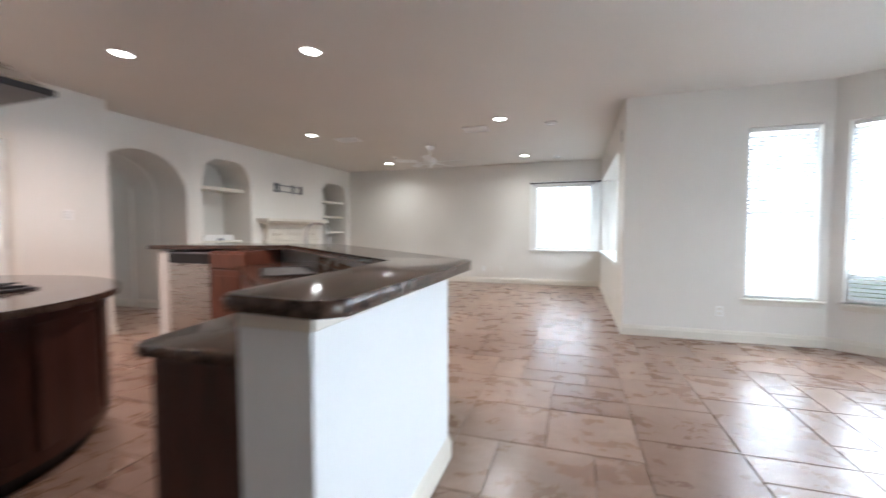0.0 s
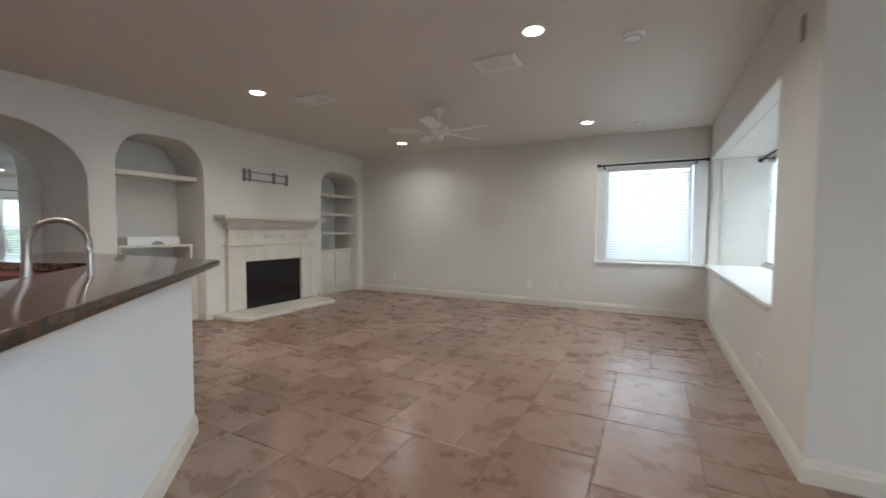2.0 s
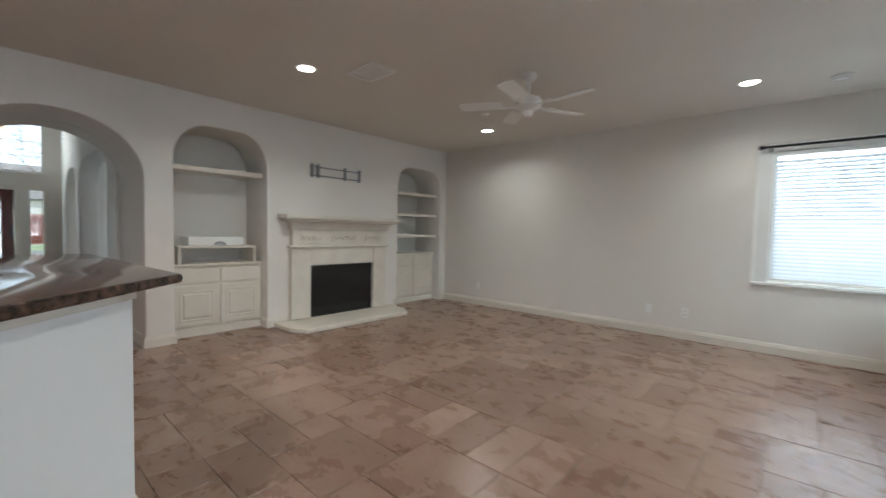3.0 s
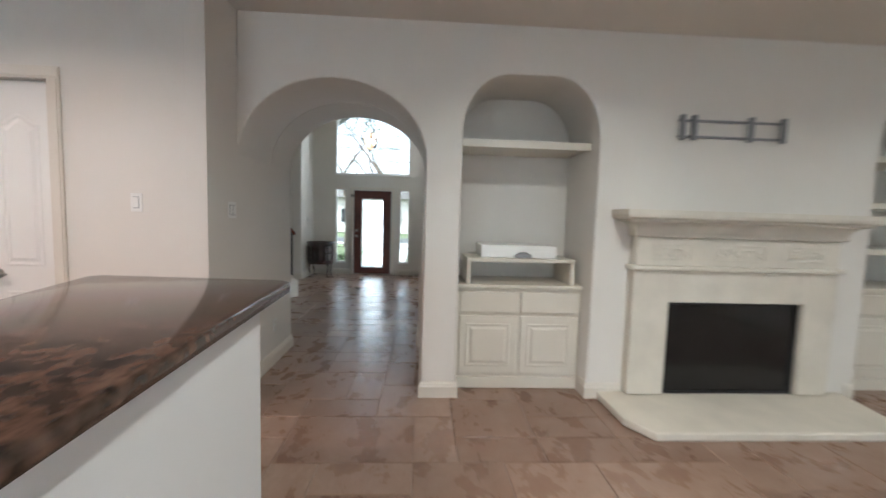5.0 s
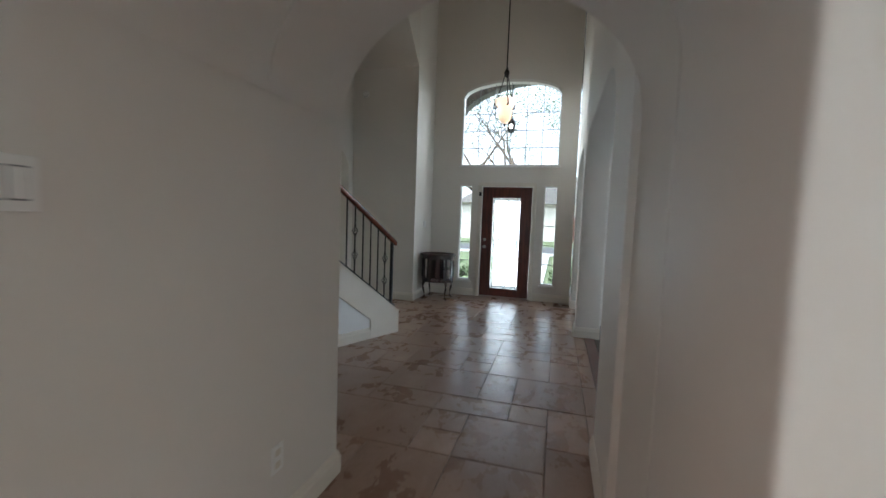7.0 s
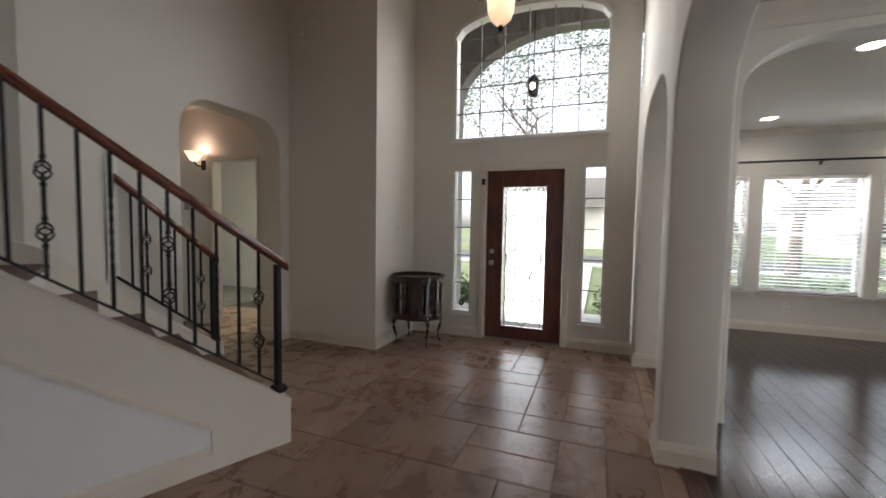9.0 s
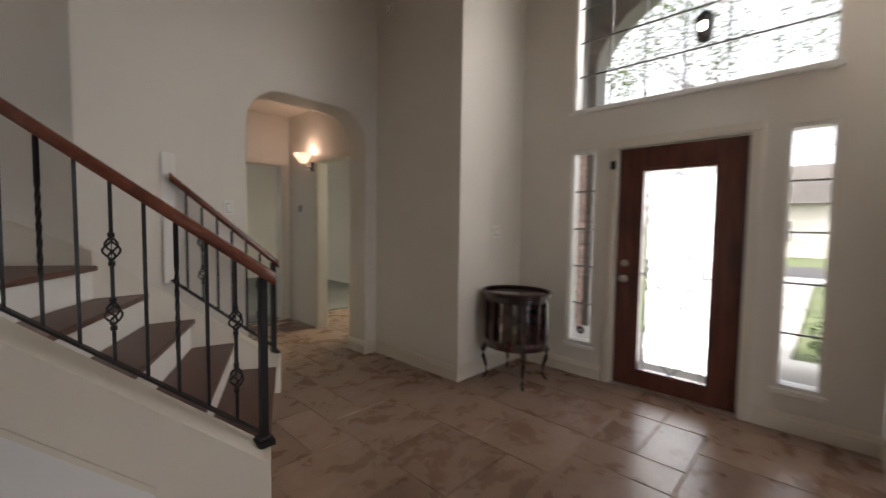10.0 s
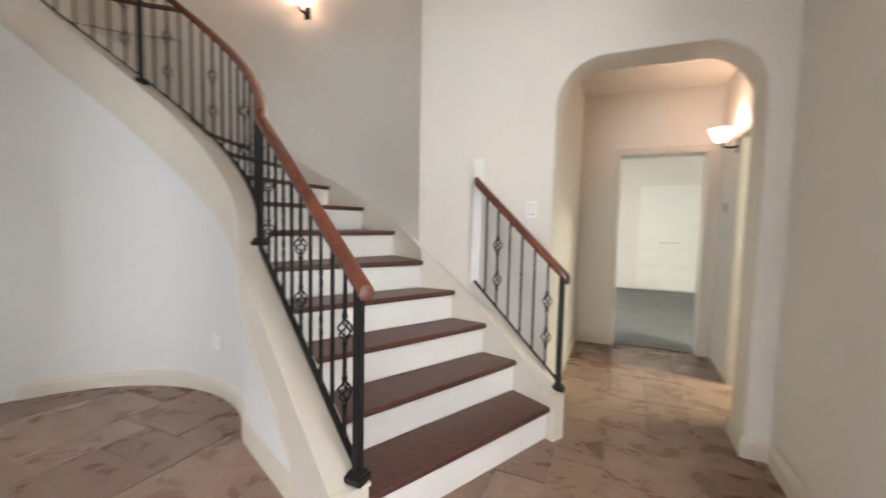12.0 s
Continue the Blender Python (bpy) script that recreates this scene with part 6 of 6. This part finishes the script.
def tree(x, y, h, seed, spread=2.2, leaves=4200):
    rng = random.Random(seed)
    e = thing("tree", (x, y, -0.26), "tall leafy tree with a forked grey-brown trunk on the lawn", "tree", "garden trees")
    bm = bmesh.new()
    tips = []

    def limb(p, d, length, r, depth):
        pts, rad = [p], [r]
        for k in range(5):
            d = (d + Vector((rng.gauss(0, 0.12), rng.gauss(0, 0.12), rng.gauss(0.04, 0.06)))).normalized()
            p = p + d * length / 5
            pts.append(p), rad.append(r * (1 - 0.11 * (k + 1)))
        add_tube(bm, pts, rad, 7 if depth < 2 else 5)
        if depth >= 4:
            tips.append(p)
            return
        for k in range(3 if depth else 4):
            side = Vector((rng.gauss(0, 1), rng.gauss(0, 1), 0)).normalized()
            limb(pts[-1 - (k % 2)], (d * 0.75 + side * 0.65).normalized(), length * 0.72, rad[-1] * 0.72, depth + 1)
        tips.append(p)

    limb(Vector((0, 0, 0)), Vector((rng.gauss(0, 0.05), rng.gauss(0, 0.05), 1)).normalized(), h * 0.36, h * 0.022, 0)
    part("trunk", bm, M_BARK, e, "grey-brown bark", smooth=True)
    bm = bmesh.new()
    per = max(3, leaves // len(tips))
    for t in tips:
        leaf_cluster(bm, t, 0.6, per, rng, 0.048)
    part("crown", bm, M_LEAF, e, "green leaves")


for i, (x, y, h) in enumerate(((-17.5, 3.1, 8.5), (-19.0, 5.6, 9.5), (-18.0, 8.6, 8.0), (-22.0, 1.0, 10.0), (-34.0, 6.5, 10.0), (-36.0, -1.0, 11.0), (-35, 12.5, 10))):
    tree(x, y, h, 40 + i)
tree(6.5, 12.5, 7.5, 61)
tree(9.5, 7.0, 7.0, 62)


def bush(x, y, r, seed):
    rng = random.Random(seed)
    e = thing("bush", (x, y, -0.26), "rounded green garden shrub on the lawn", "bush", "garden shrubs")
    bm = bmesh.new()
    for k in range(5):
        a = rng.random() * 6.28
        add_tube(bm, [(0, 0, 0), (r * 0.4 * math.cos(a), r * 0.4 * math.sin(a), r * 0.7)], [0.02, 0.01], 5)
    part("stems", bm, M_BARK, e, "brown stems")
    bm = bmesh.new()
    for k in range(6):
        leaf_cluster(bm, Vector((rng.gauss(0, 0.35) * r, rng.gauss(0, 0.35) * r, r * (0.4 + 0.5 * rng.random()))), r * 0.5, 110, rng, 0.06)
    part("foliage", bm, M_LEAF, e, "green leaves")


for i, (x, y, r) in enumerate(((-14.0, 6.2, 0.7), (-14.2, 7.3, 0.8), (-14.0, 8.3, 0.7), (-13.7, 4.9, 0.55), (-13.8, 2.1, 0.5), (5.5, 7.4, 0.8), (7.4, 5.3, 0.8))):
    bush(x, y, r, 80 + i)
fc = thing("garden_fence", (0, 14, -0.26), "weathered grey wooden garden fence", "fence")
for z in (0.5, 1.6):
    part("rail", box(-6, 12, 14.02, 14.06, z - 0.3, z - 0.22), M_FENCE, fc, world=True)
proto = None
for k in range(120):
    if proto is None:
        proto = part("board", box(0, 0.14, -0.012, 0.012, 0, 1.85, 0.003, 1), M_FENCE, fc)
        o = proto
    else:
        o = new("board", proto.data)
        o.parent = fc
    o.location = (-6 + k * 0.15, 0, 0)
fc2 = thing("garden_fence", (12.0, 4.0, -0.26), "weathered grey wooden garden fence", "fence")
for z in (0.5, 1.6):
    part("rail", box(0.02, 0.06, -8, 10, z, z + 0.08), M_FENCE, fc2)
for k in range(120):
    o = new("board", proto.data)
    o.parent = fc2
    o.location = (0, -8 + k * 0.15, 0)
    o.rotation_euler = (0, 0, math.pi / 2)


def house(x, y, w, d, h, label):
    e = thing("house", (x, y, -0.26), label, "house", "houses across the street")
    wl = part("wall", box(-d / 2, d / 2, -w / 2, w / 2, 0, h), M_SIDING, e)
    bm = bmesh.new()
    r = [bm.verts.new(c) for c in ((-d / 2 - 0.5, -w / 2 - 0.5, h), (d / 2 + 0.5, -w / 2 - 0.5, h), (d / 2 + 0.5, w / 2 + 0.5, h), (-d / 2 - 0.5, w / 2 + 0.5, h), (0, -w / 2 + 3, h + 2.8), (0, w / 2 - 3, h + 2.8))]
    for f in ((0, 1, 4), (1, 2, 5, 4), (2, 3, 5), (3, 0, 4, 5), (0, 3, 2, 1)):
        bm.faces.new([r[k] for k in f])
    part("roof", bm, M_ROOF, e, "dark shingle roof")
    for k in range(4):
        yy = -w / 2 + w * (k + 0.5) / 4
        if k == 2:
            part("door", box(d / 2, d / 2 + 0.04, yy - 0.5, yy + 0.5, 0.1, 2.2), M_RED, e, "dark wooden door")
            continue
        wn_ = part("window", box(d / 2, d / 2 + 0.03, yy - 0.8, yy + 0.8, 0.9, 2.2), M_BLACK, e, "dark window")
        bm = box(d / 2 + 0.03, d / 2 + 0.06, yy - 0.86, yy + 0.86, 0.84, 0.9)
        for a, b, c, q in ((yy - 0.86, yy + 0.86, 2.2, 2.26), (yy - 0.86, yy - 0.8, 0.9, 2.2), (yy + 0.8, yy + 0.86, 0.9, 2.2), (yy - 0.02, yy + 0.02, 0.9, 2.2)):
            add_box(bm, d / 2 + 0.03, d / 2 + 0.06, a, b, c, q)
        part("frame", bm, M_WHITE, wn_, "white window frame")


house(-44, 4, 16, 9, 3.2, "beige house with a dark shingle roof")
house(-44, 26, 15, 9, 3.2, "beige house with white window frames")

# ---- floor pieces ----
U = 0.2645
floor_ob = bpy.data.objects["floor_base"]
floor_ob.name = "floor"
rng = random.Random(12)
X0, Y0 = -42, -12


def tiled(x, y):
    if y > 4.76 and x < -5.7:
        return False
    if x < -5.66 and y < -1.0:
        return False
    return -11.05 < x < 5.55 and -3.05 < y < 9.8


NX, NY = 64, 50
cells = [[tiled((X0 + i + 0.5) * U + 0.107, (Y0 + j + 0.5) * U) for j in range(NY)] for i in range(NX)]
tiles = []
for j in range(NY):
    for i in range(NX):
        if not cells[i][j]:
            continue
        choices = [(2, 2)] * 6 + [(2, 3)] * 2 + [(1, 2)] * 3 + [(2, 1)] * 3 + [(1, 1)] * 2
        rng.shuffle(choices)
        for w, h in choices + [(1, 1)]:
            if i + w <= NX and j + h <= NY and all(cells[i + a][j + b] for a in range(w) for b in range(h)):
                for a in range(w):
                    for b in range(h):
                        cells[i + a][j + b] = False
                tiles.append(((X0 + i) * U + 0.107, (Y0 + j) * U, w, h))
                break
protos = {}
near = [t for t in tiles if (-10.9 < t[0] < -3.9 and 1.0 < t[1] < 5.0) or (-3.9 <= t[0] < 1.7 and 3.6 < t[1] < 9.0)]
near = near[:300]
keep = set(near)


def tile_mesh(bm, x, y, w, h, lift=0.0):
    g = 0.0028
    x0, x1, y0, y1 = x + g, x + w * U - g, y + g, y + h * U - g
    lo = [bm.verts.new((a, b, -0.006)) for a, b in ((x0, y0), (x1, y0), (x1, y1), (x0, y1))]
    e = 0.003
    mi = [bm.verts.new((a, b, -0.003)) for a, b in ((x0, y0), (x1, y0), (x1, y1), (x0, y1))]
    hi = [bm.verts.new((a, b, lift)) for a, b in ((x0 + e, y0 + e), (x1 - e, y0 + e), (x1 - e, y1 - e), (x0 + e, y1 - e))]
    bm.faces.new(hi)
    for k in range(4):
        bm.faces.new((lo[k], lo[(k + 1) % 4], mi[(k + 1) % 4], mi[k]))
        bm.faces.new((mi[k], mi[(k + 1) % 4], hi[(k + 1) % 4], hi[k]))


rest = bmesh.new()
for t in tiles:
    x, y, w, h = t
    if t in keep:
        if (w, h) not in protos:
            bm = bmesh.new()
            tile_mesh(bm, 0, 0, w, h)
            o = protos[(w, h)] = part("tile", bm, M_TILE, floor_ob)
        else:
            o = new("tile", protos[(w, h)].data)
            o.parent = floor_ob
        o.location = (x, y, 0)
    else:
        tile_mesh(rest, x, y, w, h)
for k in range(10):
    tile_mesh(rest, -11.0 + k * 2 * U, 4.761, 2, 0.42)
tagged(part("tiles", rest, M_TILE, floor_ob, "beige and brown stone-look floor tiles"), kind="stuff")
# wood floor of the front room
wf = struct("wood_floor", box(-12.78, -5.1, 4.985, 9.7, -0.2, -0.012), M_DARKKIT, "dark brown hand-scraped wood floor")
struct("wood_floor_edge", box(-12.0, -5.64, 4.875, 4.984, -0.1, 0.006, 0.004), M_TREAD, "dark wooden floor edging")
rng = random.Random(5)
PW_ = 0.125
lens_ = (0.9, 1.2, 1.5)
pl = {}
for ln in lens_:
    bm = box(0.0006, ln - 0.0006, 0.0006, PW_ - 0.0006, -0.012, 0.0, 0.002, 1)
    pl[ln] = part("plank", bm, M_PLANK, wf)
    pl[ln].location = (-12.7 + ln, 9.62 + 0.0, -0.0)
    pl[ln].location = {0.9: (-12.77, 4.986, 0), 1.2: (-11.87, 4.986, 0), 1.5: (-10.67, 4.986, 0)}[ln]
for r in range(37):
    y = 4.986 + r * PW_
    x = -12.77 + (3.6 if r == 0 else 0) - (0 if r == 0 else rng.random() * 0.0)
    first = True
    while x < -5.2:
        ln = rng.choice(lens_)
        if x + ln > -5.1:
            break
        o = new("plank", pl[ln].data)
        o.parent = wf
        o.location = (x, y, 0)
        x += ln
